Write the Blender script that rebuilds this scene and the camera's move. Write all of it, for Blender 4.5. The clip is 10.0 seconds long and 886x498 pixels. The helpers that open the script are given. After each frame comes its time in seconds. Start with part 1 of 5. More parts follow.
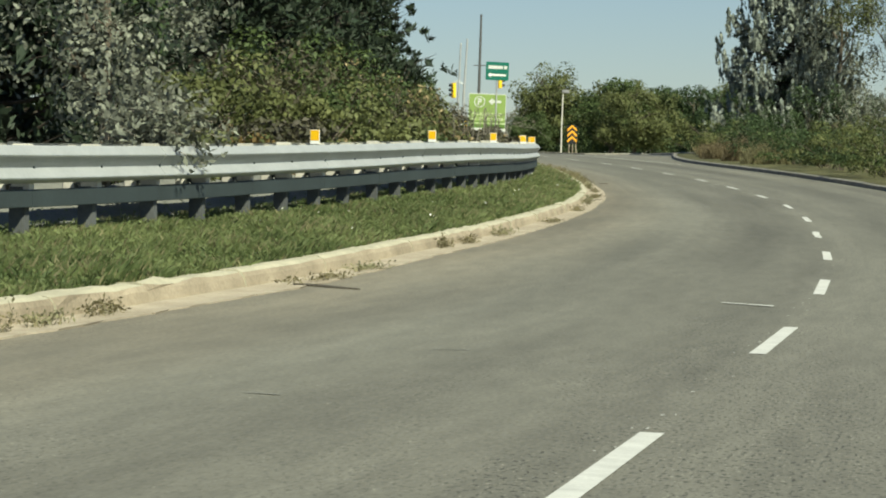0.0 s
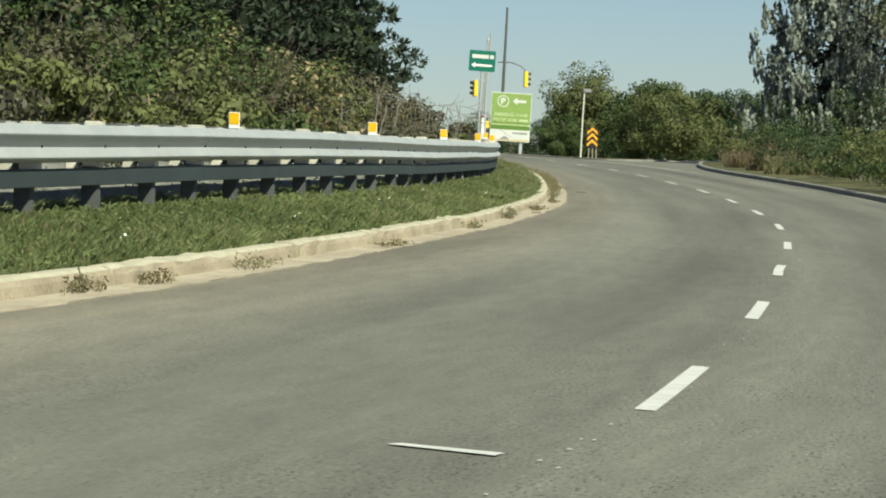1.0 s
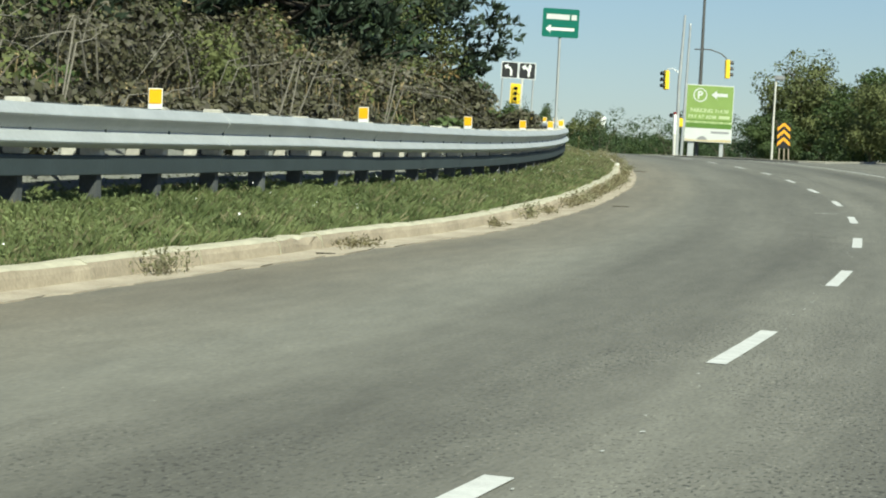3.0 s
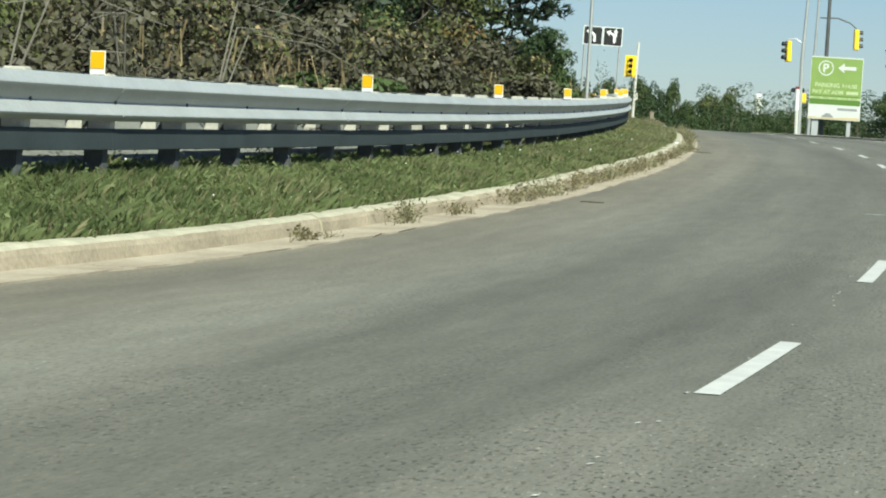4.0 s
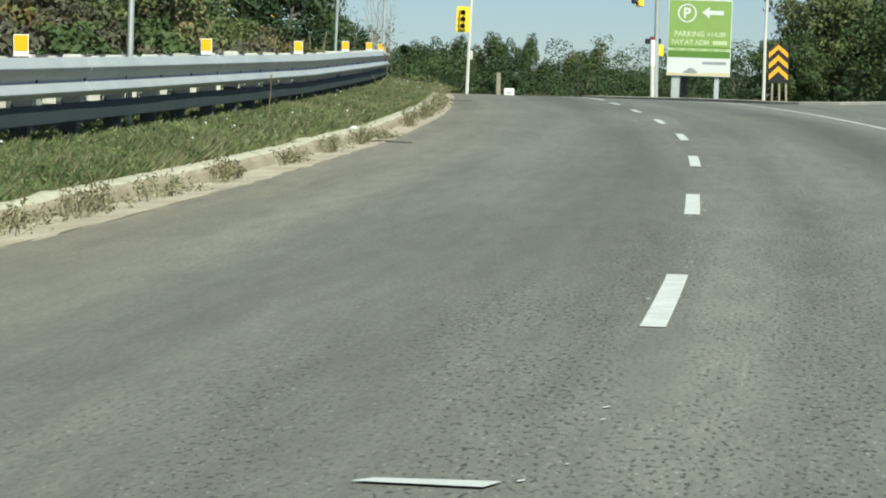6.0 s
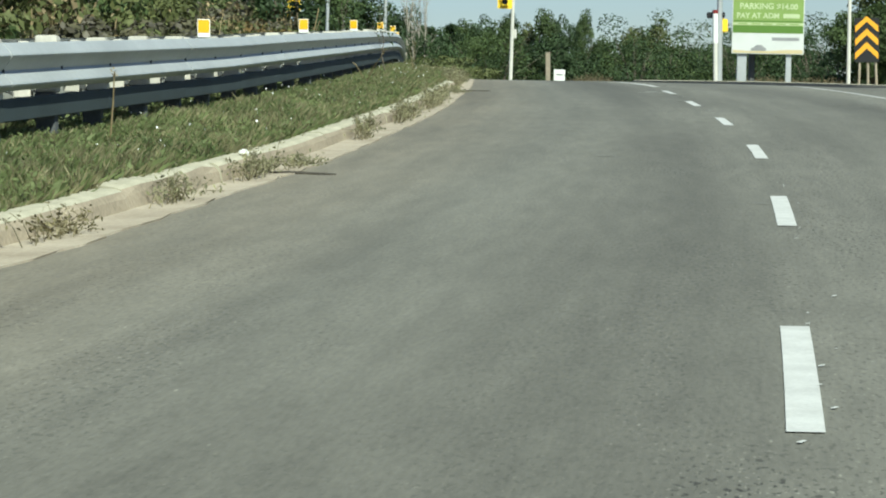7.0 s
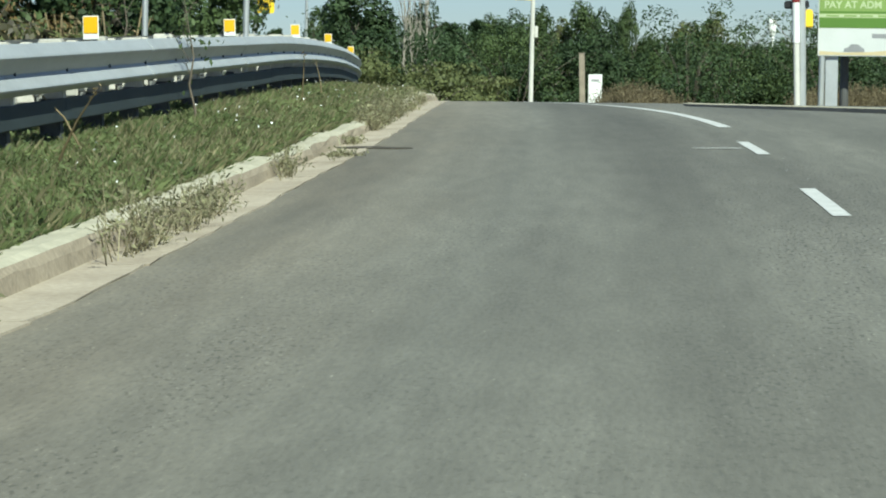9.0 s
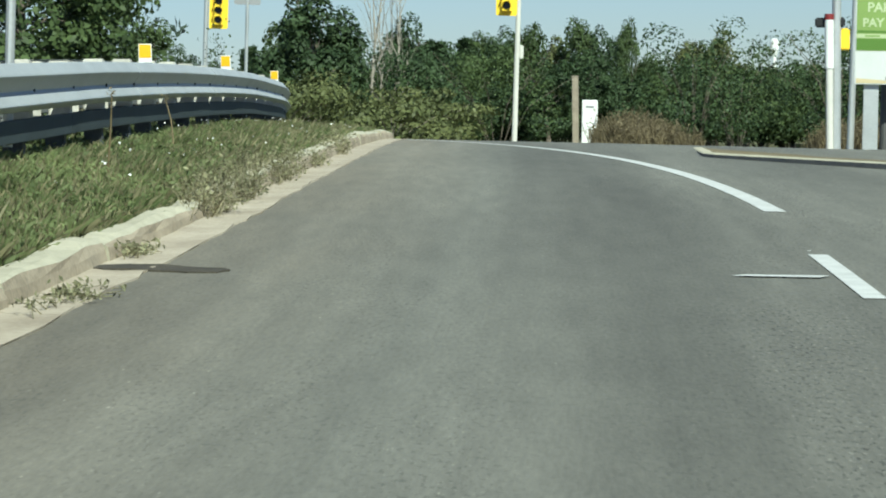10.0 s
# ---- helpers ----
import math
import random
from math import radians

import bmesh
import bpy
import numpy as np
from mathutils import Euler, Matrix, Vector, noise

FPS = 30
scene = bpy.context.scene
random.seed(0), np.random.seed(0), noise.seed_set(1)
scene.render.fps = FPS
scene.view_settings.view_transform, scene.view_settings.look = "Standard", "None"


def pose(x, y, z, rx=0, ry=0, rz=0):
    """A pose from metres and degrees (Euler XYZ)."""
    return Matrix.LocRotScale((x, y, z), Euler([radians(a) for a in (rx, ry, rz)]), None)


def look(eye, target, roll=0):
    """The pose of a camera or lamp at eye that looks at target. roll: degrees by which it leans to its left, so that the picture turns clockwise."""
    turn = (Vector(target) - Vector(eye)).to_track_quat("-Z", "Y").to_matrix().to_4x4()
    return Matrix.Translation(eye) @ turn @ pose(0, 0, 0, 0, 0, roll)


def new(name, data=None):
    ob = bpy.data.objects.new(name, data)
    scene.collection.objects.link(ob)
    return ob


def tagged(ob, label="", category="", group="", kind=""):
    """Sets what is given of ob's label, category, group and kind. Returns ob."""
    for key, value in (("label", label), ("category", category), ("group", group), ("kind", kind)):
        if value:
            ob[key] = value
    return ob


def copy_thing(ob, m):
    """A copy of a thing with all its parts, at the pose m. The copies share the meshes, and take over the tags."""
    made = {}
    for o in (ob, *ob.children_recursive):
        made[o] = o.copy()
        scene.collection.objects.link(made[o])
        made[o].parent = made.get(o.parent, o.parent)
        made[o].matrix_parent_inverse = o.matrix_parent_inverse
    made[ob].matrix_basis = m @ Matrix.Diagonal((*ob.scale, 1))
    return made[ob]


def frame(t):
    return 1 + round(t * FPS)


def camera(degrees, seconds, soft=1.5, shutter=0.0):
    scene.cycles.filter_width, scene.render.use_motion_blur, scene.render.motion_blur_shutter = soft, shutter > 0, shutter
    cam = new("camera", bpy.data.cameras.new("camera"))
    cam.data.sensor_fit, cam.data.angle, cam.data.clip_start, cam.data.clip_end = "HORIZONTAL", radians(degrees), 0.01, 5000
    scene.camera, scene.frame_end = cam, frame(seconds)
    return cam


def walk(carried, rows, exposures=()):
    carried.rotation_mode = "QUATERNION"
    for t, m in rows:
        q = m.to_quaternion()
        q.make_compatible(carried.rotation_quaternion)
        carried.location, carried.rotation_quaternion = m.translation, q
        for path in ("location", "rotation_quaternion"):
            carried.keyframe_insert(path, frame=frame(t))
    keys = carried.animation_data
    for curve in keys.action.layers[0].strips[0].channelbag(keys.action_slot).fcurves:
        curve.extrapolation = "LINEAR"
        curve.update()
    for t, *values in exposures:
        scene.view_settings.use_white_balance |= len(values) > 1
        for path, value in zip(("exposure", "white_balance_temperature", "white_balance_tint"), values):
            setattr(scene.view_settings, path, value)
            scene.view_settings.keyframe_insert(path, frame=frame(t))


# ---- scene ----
import functools

cam = camera(16.69, 10.0, 2.0)
walk(cam, [
    (0, look((0.055, 0.024, 1.091), (-2.8449, 9.5932, 0.9479), 0.56)),
    (0.5, look((-0.454, 7.213, 1.179), (-3.4885, 16.7414, 1.0873), 0.31)),
    (1, look((-1.142, 14.224, 1.274), (-4.2513, 23.7277, 1.1405), 1.91)),
    (1.5, look((-1.949, 21.268, 1.336), (-5.4136, 30.6462, 1.1324), 1.00)),
    (2, look((-2.803, 28.007, 1.429), (-6.5229, 37.2877, 1.2881), 2.49)),
    (2.5, look((-3.638, 34.608, 1.542), (-7.6621, 43.7605, 1.3494), 2.16)),
    (3, look((-4.656, 41.178, 1.686), (-8.6444, 50.3471, 1.5495), 1.73)),
    (3.2, look((-5.104, 43.833, 1.739), (-9.1067, 52.9963, 1.6238), 2.23)),
    (4.3, look((-8.173, 58.332, 2.077), (-12.9016, 67.1378, 1.7553), 1.06)),
    (4.5, look((-8.801, 60.847, 2.136), (-13.6530, 69.5823, 1.7403), 0.21)),
    (5, look((-10.630, 67.285, 2.315), (-14.9550, 76.2900, 1.8587), 1.25)),
    (5.5, look((-12.556, 73.654, 2.505), (-16.6606, 82.7660, 2.1605), 1.21)),
    (5.7, look((-13.372, 76.169, 2.581), (-17.4858, 85.2773, 2.2461), 0.87)),
    (6.8, look((-18.446, 90.021, 3.045), (-22.8006, 99.0137, 2.6478), -0.17)),
    (7, look((-19.406, 92.509, 3.122), (-23.7885, 101.4879, 2.7137), -0.33)),
    (7.5, look((-21.868, 98.654, 3.374), (-26.2735, 107.6208, 2.9416), -0.74)),
    (8, look((-24.470, 104.846, 3.593), (-28.9676, 113.7698, 3.2135), -0.24)),
    (8.5, look((-26.933, 110.853, 3.805), (-31.5127, 119.7312, 3.3484), -0.56)),
    (9, look((-29.446, 116.915, 3.999), (-33.9887, 125.8140, 3.5788), -0.88)),
    (9.5, look((-31.967, 122.883, 4.200), (-36.4739, 131.8012, 3.8014), -0.80)),
    (10, look((-34.589, 128.866, 4.440), (-39.1289, 137.7685, 4.0773), -0.49)),
], ((0.0, 0.52, 6850, -7.5), (3.0, 0.62, 6300, -8.0), (5.5, 0.58, 6050, -8.0), (9.0, 0.53, 5840, -9.6), (10.0, 0.56, 5780, -10.0)))

# ---- world, sun, exposure ----
SUN_TO = Vector((-0.75, 0.66))              # the way the sunlight runs over the ground
SUN_EL = radians(44)
sky_world = bpy.data.worlds.new("sky")
scene.world = sky_world
sky_world.use_nodes = True
_nt = sky_world.node_tree
_sky = _nt.nodes.new("ShaderNodeTexSky")
_sky.sky_type, _sky.sun_disc = "NISHITA", False
_sky.sun_elevation, _sky.sun_rotation = SUN_EL, math.atan2(-SUN_TO.x, -SUN_TO.y)
_sky.air_density, _sky.dust_density, _sky.ozone_density = 1.0, 0.25, 2.2
_tint = _nt.nodes.new("ShaderNodeMix")
_tint.data_type, _tint.blend_type = "RGBA", "MULTIPLY"
_tint.inputs[0].default_value, _tint.inputs[7].default_value = 1.0, (0.93, 0.93, 1.15, 1)
_nt.links.new(_sky.outputs[0], _tint.inputs[6])
_nt.links.new(_tint.outputs[2], _nt.nodes["Background"].inputs[0])
_nt.nodes["Background"].inputs[1].default_value = 0.052
_sd = bpy.data.lights.new("sun", "SUN")
_sd.energy, _sd.angle, _sd.color = 5.0, radians(0.6), (1.0, 0.93, 0.82)
sun = new("sun", _sd)
sun.matrix_world = look((0, 0, 0), (SUN_TO.x, SUN_TO.y, -math.tan(SUN_EL)))


# ---- materials ----
def material(name, col, rough=0.8, metal=0.0, vary=0.25, scale=3.0, fine=40.0, bump=0.2, dist=0.01, tint=None, spec=0.4, island=0.0, rand=0.0, trans=0.0):
    m = bpy.data.materials.new(name)
    m.use_nodes = True
    nt = m.node_tree
    N, L = nt.nodes, nt.links
    b = N["Principled BSDF"]
    geo = N.new("ShaderNodeNewGeometry")
    n1 = N.new("ShaderNodeTexNoise")
    n1.inputs["Scale"].default_value, n1.inputs["Detail"].default_value = scale, 5
    n2 = N.new("ShaderNodeTexNoise")
    n2.inputs["Scale"].default_value, n2.inputs["Detail"].default_value = fine, 3
    for n in (n1, n2):
        L.new(geo.outputs["Position"], n.inputs["Vector"])
    mixn = N.new("ShaderNodeMath")
    mixn.operation = "MULTIPLY_ADD"
    mixn.inputs[1].default_value = 0.6
    L.new(n1.outputs[0], mixn.inputs[0])
    half = N.new("ShaderNodeMath")
    half.operation = "MULTIPLY"
    half.inputs[1].default_value = 0.4
    L.new(n2.outputs[0], half.inputs[0])
    L.new(half.outputs[0], mixn.inputs[2])
    ramp = N.new("ShaderNodeValToRGB")
    lo = [c * (1 - vary) for c in col]
    hi = [min(1, c * (1 + vary)) for c in (tint or col)]
    ramp.color_ramp.elements[0].position, ramp.color_ramp.elements[1].position = 0.33, 0.67
    ramp.color_ramp.elements[0].color, ramp.color_ramp.elements[1].color = (*lo, 1), (*hi, 1)
    L.new(mixn.outputs[0], ramp.inputs[0])
    out = ramp.outputs[0]
    if island or rand:
        hsv = N.new("ShaderNodeHueSaturation")
        mr = N.new("ShaderNodeMapRange")
        w = island or rand
        mr.inputs[3].default_value, mr.inputs[4].default_value = 1 - w, 1 + w
        if island:
            L.new(geo.outputs["Random Per Island"], mr.inputs[0])
        else:
            oi = N.new("ShaderNodeObjectInfo")
            L.new(oi.outputs["Random"], mr.inputs[0])
        L.new(mr.outputs[0], hsv.inputs["Value"])
        L.new(out, hsv.inputs["Color"])
        out = hsv.outputs[0]
    L.new(out, b.inputs["Base Color"])
    b.inputs["Roughness"].default_value, b.inputs["Metallic"].default_value = rough, metal
    b.inputs["Specular IOR Level"].default_value = spec
    if trans:
        b.inputs["Subsurface Weight"].default_value = 0.0
        tr = N.new("ShaderNodeBsdfTranslucent")
        L.new(out, tr.inputs[0])
        mx = N.new("ShaderNodeMixShader")
        mx.inputs[0].default_value = trans
        L.new(b.outputs[0], mx.inputs[1])
        L.new(tr.outputs[0], mx.inputs[2])
        L.new(mx.outputs[0], N["Material Output"].inputs[0])
    if bump:
        bp = N.new("ShaderNodeBump")
        bp.inputs["Strength"].default_value, bp.inputs["Distance"].default_value = bump, dist
        L.new(n2.outputs[0], bp.inputs["Height"])
        L.new(bp.outputs[0], b.inputs["Normal"])
    return m

def asphalt():
    """Worn asphalt: lengthwise wear along the lanes, patches, and a coarse speckle of chippings and pits."""
    m = material("asphalt", (0.139, 0.1345, 0.110), 0.82, vary=0.05, scale=0.35, fine=30, bump=0.0)
    nt = m.node_tree
    N, L = nt.nodes, nt.links
    b = N["Principled BSDF"]
    base = b.inputs["Base Color"].links[0].from_socket
    geo = N.new("ShaderNodeNewGeometry")
    uv = N.new("ShaderNodeUVMap")
    uv.uv_map = "lane"
    def noise_tex(vec, scale, detail=3, sx=None):
        if sx:
            mp = N.new("ShaderNodeMapping")
            mp.inputs["Scale"].default_value = sx
            L.new(vec, mp.inputs[0])
            vec = mp.outputs[0]
        n = N.new("ShaderNodeTexNoise")
        n.inputs["Scale"].default_value, n.inputs["Detail"].default_value = scale, detail
        L.new(vec, n.inputs["Vector"])
        return n.outputs[0]
    def spread(sock, a0, a1, v0, v1):
        r = N.new("ShaderNodeMapRange")
        for k, v in enumerate((a0, a1, v0, v1)):
            r.inputs[k + 1].default_value = v
        L.new(sock, r.inputs[0])
        return r.outputs[0]
    def times(a, c):
        q = N.new("ShaderNodeMath")
        q.operation = "MULTIPLY"
        L.new(a, q.inputs[0])
        L.new(c, q.inputs[1])
        return q.outputs[0]
    wear = spread(noise_tex(uv.outputs[0], 1.0, 3, (0.95, 0.03, 1)), 0.34, 0.66, 0.80, 1.22)
    patch = spread(noise_tex(uv.outputs[0], 1.0, 4, (0.5, 0.12, 1)), 0.3, 0.7, 0.90, 1.10)
    chip_n = noise_tex(uv.outputs[0], 46, 2, (1.0, 0.17, 1.0))
    chips = spread(chip_n, 0.32, 0.68, 0.90, 1.09)
    blotch = spread(noise_tex(uv.outputs[0], 7.0, 4, (1.0, 0.14, 1.0)), 0.32, 0.68, 0.90, 1.09)
    speck = noise_tex(uv.outputs[0], 42, 4, (1.0, 0.36, 1.0))
    pits = spread(speck, 0.56, 0.63, 1.04, 0.36)
    stone = noise_tex(uv.outputs[0], 50, 3, (1.0, 0.36, 1.0))
    stones = spread(stone, 0.62, 0.68, 1.0, 1.75)
    pits = times(pits, stones)
    worn = spread(noise_tex(uv.outputs[0], 1.0, 2, (0.45, 0.08, 1)), 0.42, 0.58, 0.40, 1.0)
    lane = N.new("ShaderNodeSeparateXYZ")
    L.new(uv.outputs[0], lane.inputs[0])
    ravel = spread(lane.outputs[0], -1.4, 0.6, 0.55, 2.2)
    rare = times(times(worn, ravel), spread(noise_tex(uv.outputs[0], 2.2, 4, (1.0, 0.16, 1.0)), 0.42, 0.58, 0.40, 1.0))
    pm = N.new("ShaderNodeMix")
    L.new(rare, pm.inputs[0])
    pm.inputs[2].default_value = 1.0
    L.new(pits, pm.inputs[3])
    vor2 = N.new("ShaderNodeTexVoronoi")
    vor2.inputs["Scale"].default_value = 9
    vmap2 = N.new("ShaderNodeMapping")
    vmap2.inputs["Scale"].default_value = (1.0, 0.22, 1.0)
    L.new(uv.outputs[0], vmap2.inputs[0])
    L.new(vmap2.outputs[0], vor2.inputs["Vector"])
    white = spread(vor2.outputs["Distance"], 0.025, 0.06, 1.7, 1.0)
    track = N.new("ShaderNodeMath")
    track.operation = "SINE"
    L.new(spread(lane.outputs[0], -4.0, 4.0, -7.4, 8.6), track.inputs[0])
    tracks = spread(track.outputs[0], -1.0, 1.0, 0.90, 1.09)
    patch = times(times(patch, tracks), blotch)
    total = times(times(times(wear, patch), times(chips, pm.outputs[0])), white)
    mul = N.new("ShaderNodeMix")
    mul.data_type, mul.blend_type = "RGBA", "MULTIPLY"
    mul.inputs[0].default_value = 1.0
    uv2 = N.new("ShaderNodeUVMap")
    uv2.uv_map = "edge"
    sep = N.new("ShaderNodeSeparateXYZ")
    L.new(uv2.outputs[0], sep.inputs[0])
    near = spread(sep.outputs[0], 0.0, 1.7, 0.75, 0.0)
    dusty = times(near, spread(noise_tex(uv2.outputs[0], 1.0, 3, (1.5, 0.25, 1)), 0.25, 0.7, 0.5, 1.1))
    dm = N.new("ShaderNodeMix")
    dm.data_type = "RGBA"
    L.new(dusty, dm.inputs[0])
    L.new(base, dm.inputs[6])
    dm.inputs[7].default_value = (0.235, 0.205, 0.15, 1)
    L.new(dm.outputs[2], mul.inputs[6])
    L.new(total, mul.inputs[7])
    L.new(mul.outputs[2], b.inputs["Base Color"])
    bp = N.new("ShaderNodeBump")
    bp.inputs["Strength"].default_value, bp.inputs["Distance"].default_value = 0.22, 0.006
    L.new(chip_n, bp.inputs["Height"])
    L.new(bp.outputs[0], b.inputs["Normal"])
    return m
ASPHALT = asphalt()
PAINT = material("road_paint", (0.52, 0.52, 0.49), 0.75, vary=0.14, scale=6, fine=60, bump=0.3, dist=0.004)
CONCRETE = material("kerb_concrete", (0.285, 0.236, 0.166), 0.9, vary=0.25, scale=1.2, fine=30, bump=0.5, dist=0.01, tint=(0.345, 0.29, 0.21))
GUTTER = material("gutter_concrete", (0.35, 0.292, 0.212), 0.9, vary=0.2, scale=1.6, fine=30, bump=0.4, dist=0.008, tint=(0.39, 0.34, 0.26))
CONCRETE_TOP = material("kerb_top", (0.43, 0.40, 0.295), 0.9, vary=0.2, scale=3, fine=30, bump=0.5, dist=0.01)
SOIL = material("verge_soil", (0.105, 0.122, 0.046), 0.95, vary=0.4, scale=1.2, fine=18, bump=0.6, dist=0.03, tint=(0.12, 0.11, 0.05))
DRY = material("dry_ground", (0.16, 0.13, 0.07), 0.95, vary=0.35, scale=0.6, fine=12, bump=0.5, dist=0.03)
GALV = material("galvanised_steel", (0.40, 0.415, 0.41), 0.52, 0.18, vary=0.12, scale=1.5, fine=25, bump=0.05, dist=0.002)
# Rub rail steel: near black, with the beam's shade put into the colour.
RUB = material("shade_darkened_steel", (0.034, 0.046, 0.049), 0.75, 0.0, vary=0.2, scale=1.5, fine=25, bump=0.05, dist=0.002)
# Post timber is darkened below the blocks' tone to carry the rails' shade.
WOOD = material("weathered_shaded_post", (0.085, 0.09, 0.09), 0.9, vary=0.25, scale=2, fine=30, bump=0.4, dist=0.005, rand=0.15)
BLOCK = material("offset_block_timber", (0.50, 0.48, 0.42), 0.9, vary=0.2, scale=2, fine=30, bump=0.3, dist=0.005, rand=0.12)
GRAVEL = material("pale_gravel", (0.17, 0.172, 0.15), 0.95, vary=0.3, scale=1.5, fine=30, bump=0.6, dist=0.02)
KERB_GREY = material("grey_concrete", (0.22, 0.21, 0.185), 0.9, vary=0.25, scale=1.6, fine=30, bump=0.5, dist=0.01)
YELLOW = material("reflector_yellow", (0.74, 0.43, 0.008), 0.45, vary=0.06, scale=5, fine=50, bump=0)
WHITE = material("white_sheet", (0.78, 0.78, 0.74), 0.5, vary=0.06, scale=3, fine=40, bump=0)

# ---- plan curves: x of each line at a given y; z of the road ----
Y0 = 25.0
def _cubic(c, y):
    u = y / 100
    return ((c[0] * u + c[1]) * u + c[2]) * u + c[3]
def _curve(c, y, y1):
    lo, hi = Y0, y1
    if y < lo:
        return _cubic(c, lo) + (y - lo) * (_cubic(c, lo + 1) - _cubic(c, lo - 1)) / 2
    if y > hi:
        return _cubic(c, hi) + (y - hi) * (_cubic(c, hi + 1) - _cubic(c, hi - 1)) / 2
    return _cubic(c, y)
def x_line(y):
    return _curve((0.677, -16.503, -3.576, -2.563), y, 152)
def x_edge(y):
    return _curve((-1.058, -11.849, -7.097, -6.060), y, 150) + float(np.interp(y, [120, 138, 143, 149, 156, 170], [0.0, -0.09, 0.0, 0.14, 0.36, 0.5]))
def x_rail(y):
    return _curve((2.617, -23.032, 3.565, -11.156), y, 158)
def x_right(y):
    return x_line(y) + 4.9 + 0.0045 * max(0, min(y, 165) - 118) ** 2
def road_z(y):
    if y < 0:
        return 0.0
    a, b = 3.0936e-4, -9.085e-7
    z = lambda v: a * v * v + b * v ** 3
    if y < 150:
        return z(y)
    s = 2 * a * 150 + 3 * b * 150 ** 2
    if y < 179:
        d = y - 150
        return z(150) + s * d - s * d * d / 58
    return z(150) + s * 14.5 - 0.0025 * (min(y, 330) - 179)
def edge_rise(y):
    return float(np.interp(y, [25, 31, 45, 51, 56, 62, 66, 69, 72, 76, 82, 88, 92, 106, 115, 122, 140], [0.235, 0.285, 0.29, 0.275, 0.24, 0.218, 0.20, 0.172, 0.132, 0.112, 0.096, 0.09, 0.115, 0.11, 0.105, 0.13, 0.10]))
def rail_lift(y):
    return float(np.interp(y, [25, 31, 36, 44, 50, 55, 62, 66, 70, 74, 78, 84, 90, 100, 110, 120, 126, 140, 150, 165, 171, 176, 180], [1.42, 1.45, 1.485, 1.53, 1.53, 1.505, 1.445, 1.42, 1.395, 1.345, 1.31, 1.258, 1.22, 1.184, 1.18, 1.172, 1.195, 1.222, 1.22, 1.14, 1.06, 0.85, 0.62]))
def rail_top(y):
    return road_z(y) + rail_lift(y)
def surface_z(x, y):
    """The road's top, with its fall from the median kerb to the outer kerb."""
    d = x - x_line(y)
    if d < 0:
        return road_z(y) + edge_rise(y) * min(1.0, d / (x_edge(y) - x_line(y)))
    return road_z(y) - 0.03 * min(d, 6)

def mesh_object(name, verts, faces, mat, smooth=False, parent=None):
    me = bpy.data.meshes.new(name)
    me.from_pydata([tuple(v) for v in verts], [], faces)
    me.materials.append(mat)
    if smooth:
        me.shade_smooth()
    ob = new(name, me)
    if parent:
        ob.parent = parent
    return ob

def soup(name, verts, quads, mat, parent=None):
    """Many small leaves or blades as one mesh, from arrays."""
    k = quads.shape[1]
    me = bpy.data.meshes.new(name)
    me.vertices.add(len(verts))
    me.vertices.foreach_set("co", np.asarray(verts, np.float32).ravel())
    me.loops.add(quads.size)
    me.loops.foreach_set("vertex_index", quads.astype(np.int32).ravel())
    me.polygons.add(len(quads))
    me.polygons.foreach_set("loop_start", np.arange(0, quads.size, k, dtype=np.int32))
    me.update(calc_edges=True)
    me.materials.append(mat)
    ob = new(name, me)
    if parent:
        ob.parent = parent
    return ob

def part(name, bm, mat, parent, label=""):
    me = bpy.data.meshes.new(name)
    bm.to_mesh(me)
    bm.free()
    me.materials.append(mat)
    ob = new(name, me)
    ob.parent = parent
    if label:
        tagged(ob, label)
    return ob

def box_bm(sx, sy, sz, m=None, bevel=0.0):
    bm = bmesh.new()
    bmesh.ops.create_cube(bm, size=1, matrix=(m or Matrix()) @ Matrix.Diagonal((sx, sy, sz, 1)))
    if bevel:
        bmesh.ops.bevel(bm, geom=bm.edges[:], offset=bevel, segments=2, affect="EDGES")
    return bm

def tube_bm(path, radii, sides=10, bm=None):
    """A round tube along points."""
    bm = bm or bmesh.new()
    rings = []
    pts = [Vector(p) for p in path]
    for i, p in enumerate(pts):
        d = (pts[min(i + 1, len(pts) - 1)] - pts[max(i - 1, 0)]).normalized()
        u = d.orthogonal().normalized() if abs(d.z) > 0.95 else d.cross(Vector((0, 0, 1))).normalized()
        v = d.cross(u)
        r = radii[i] if isinstance(radii, (list, tuple)) else radii
        rings.append([bm.verts.new(p + r * (math.cos(a) * u + math.sin(a) * v)) for a in (2 * math.pi * k / sides for k in range(sides))])
    for a, b in zip(rings, rings[1:]):
        for k in range(sides):
            bm.faces.new((a[k], a[(k + 1) % sides], b[(k + 1) % sides], b[k]))
    bm.faces.new(rings[0][::-1])
    bm.faces.new(rings[-1])
    return bm

def empty(name, m, label, category, group=""):
    ob = new(name)
    ob.matrix_world = m
    return tagged(ob, label, category, group)

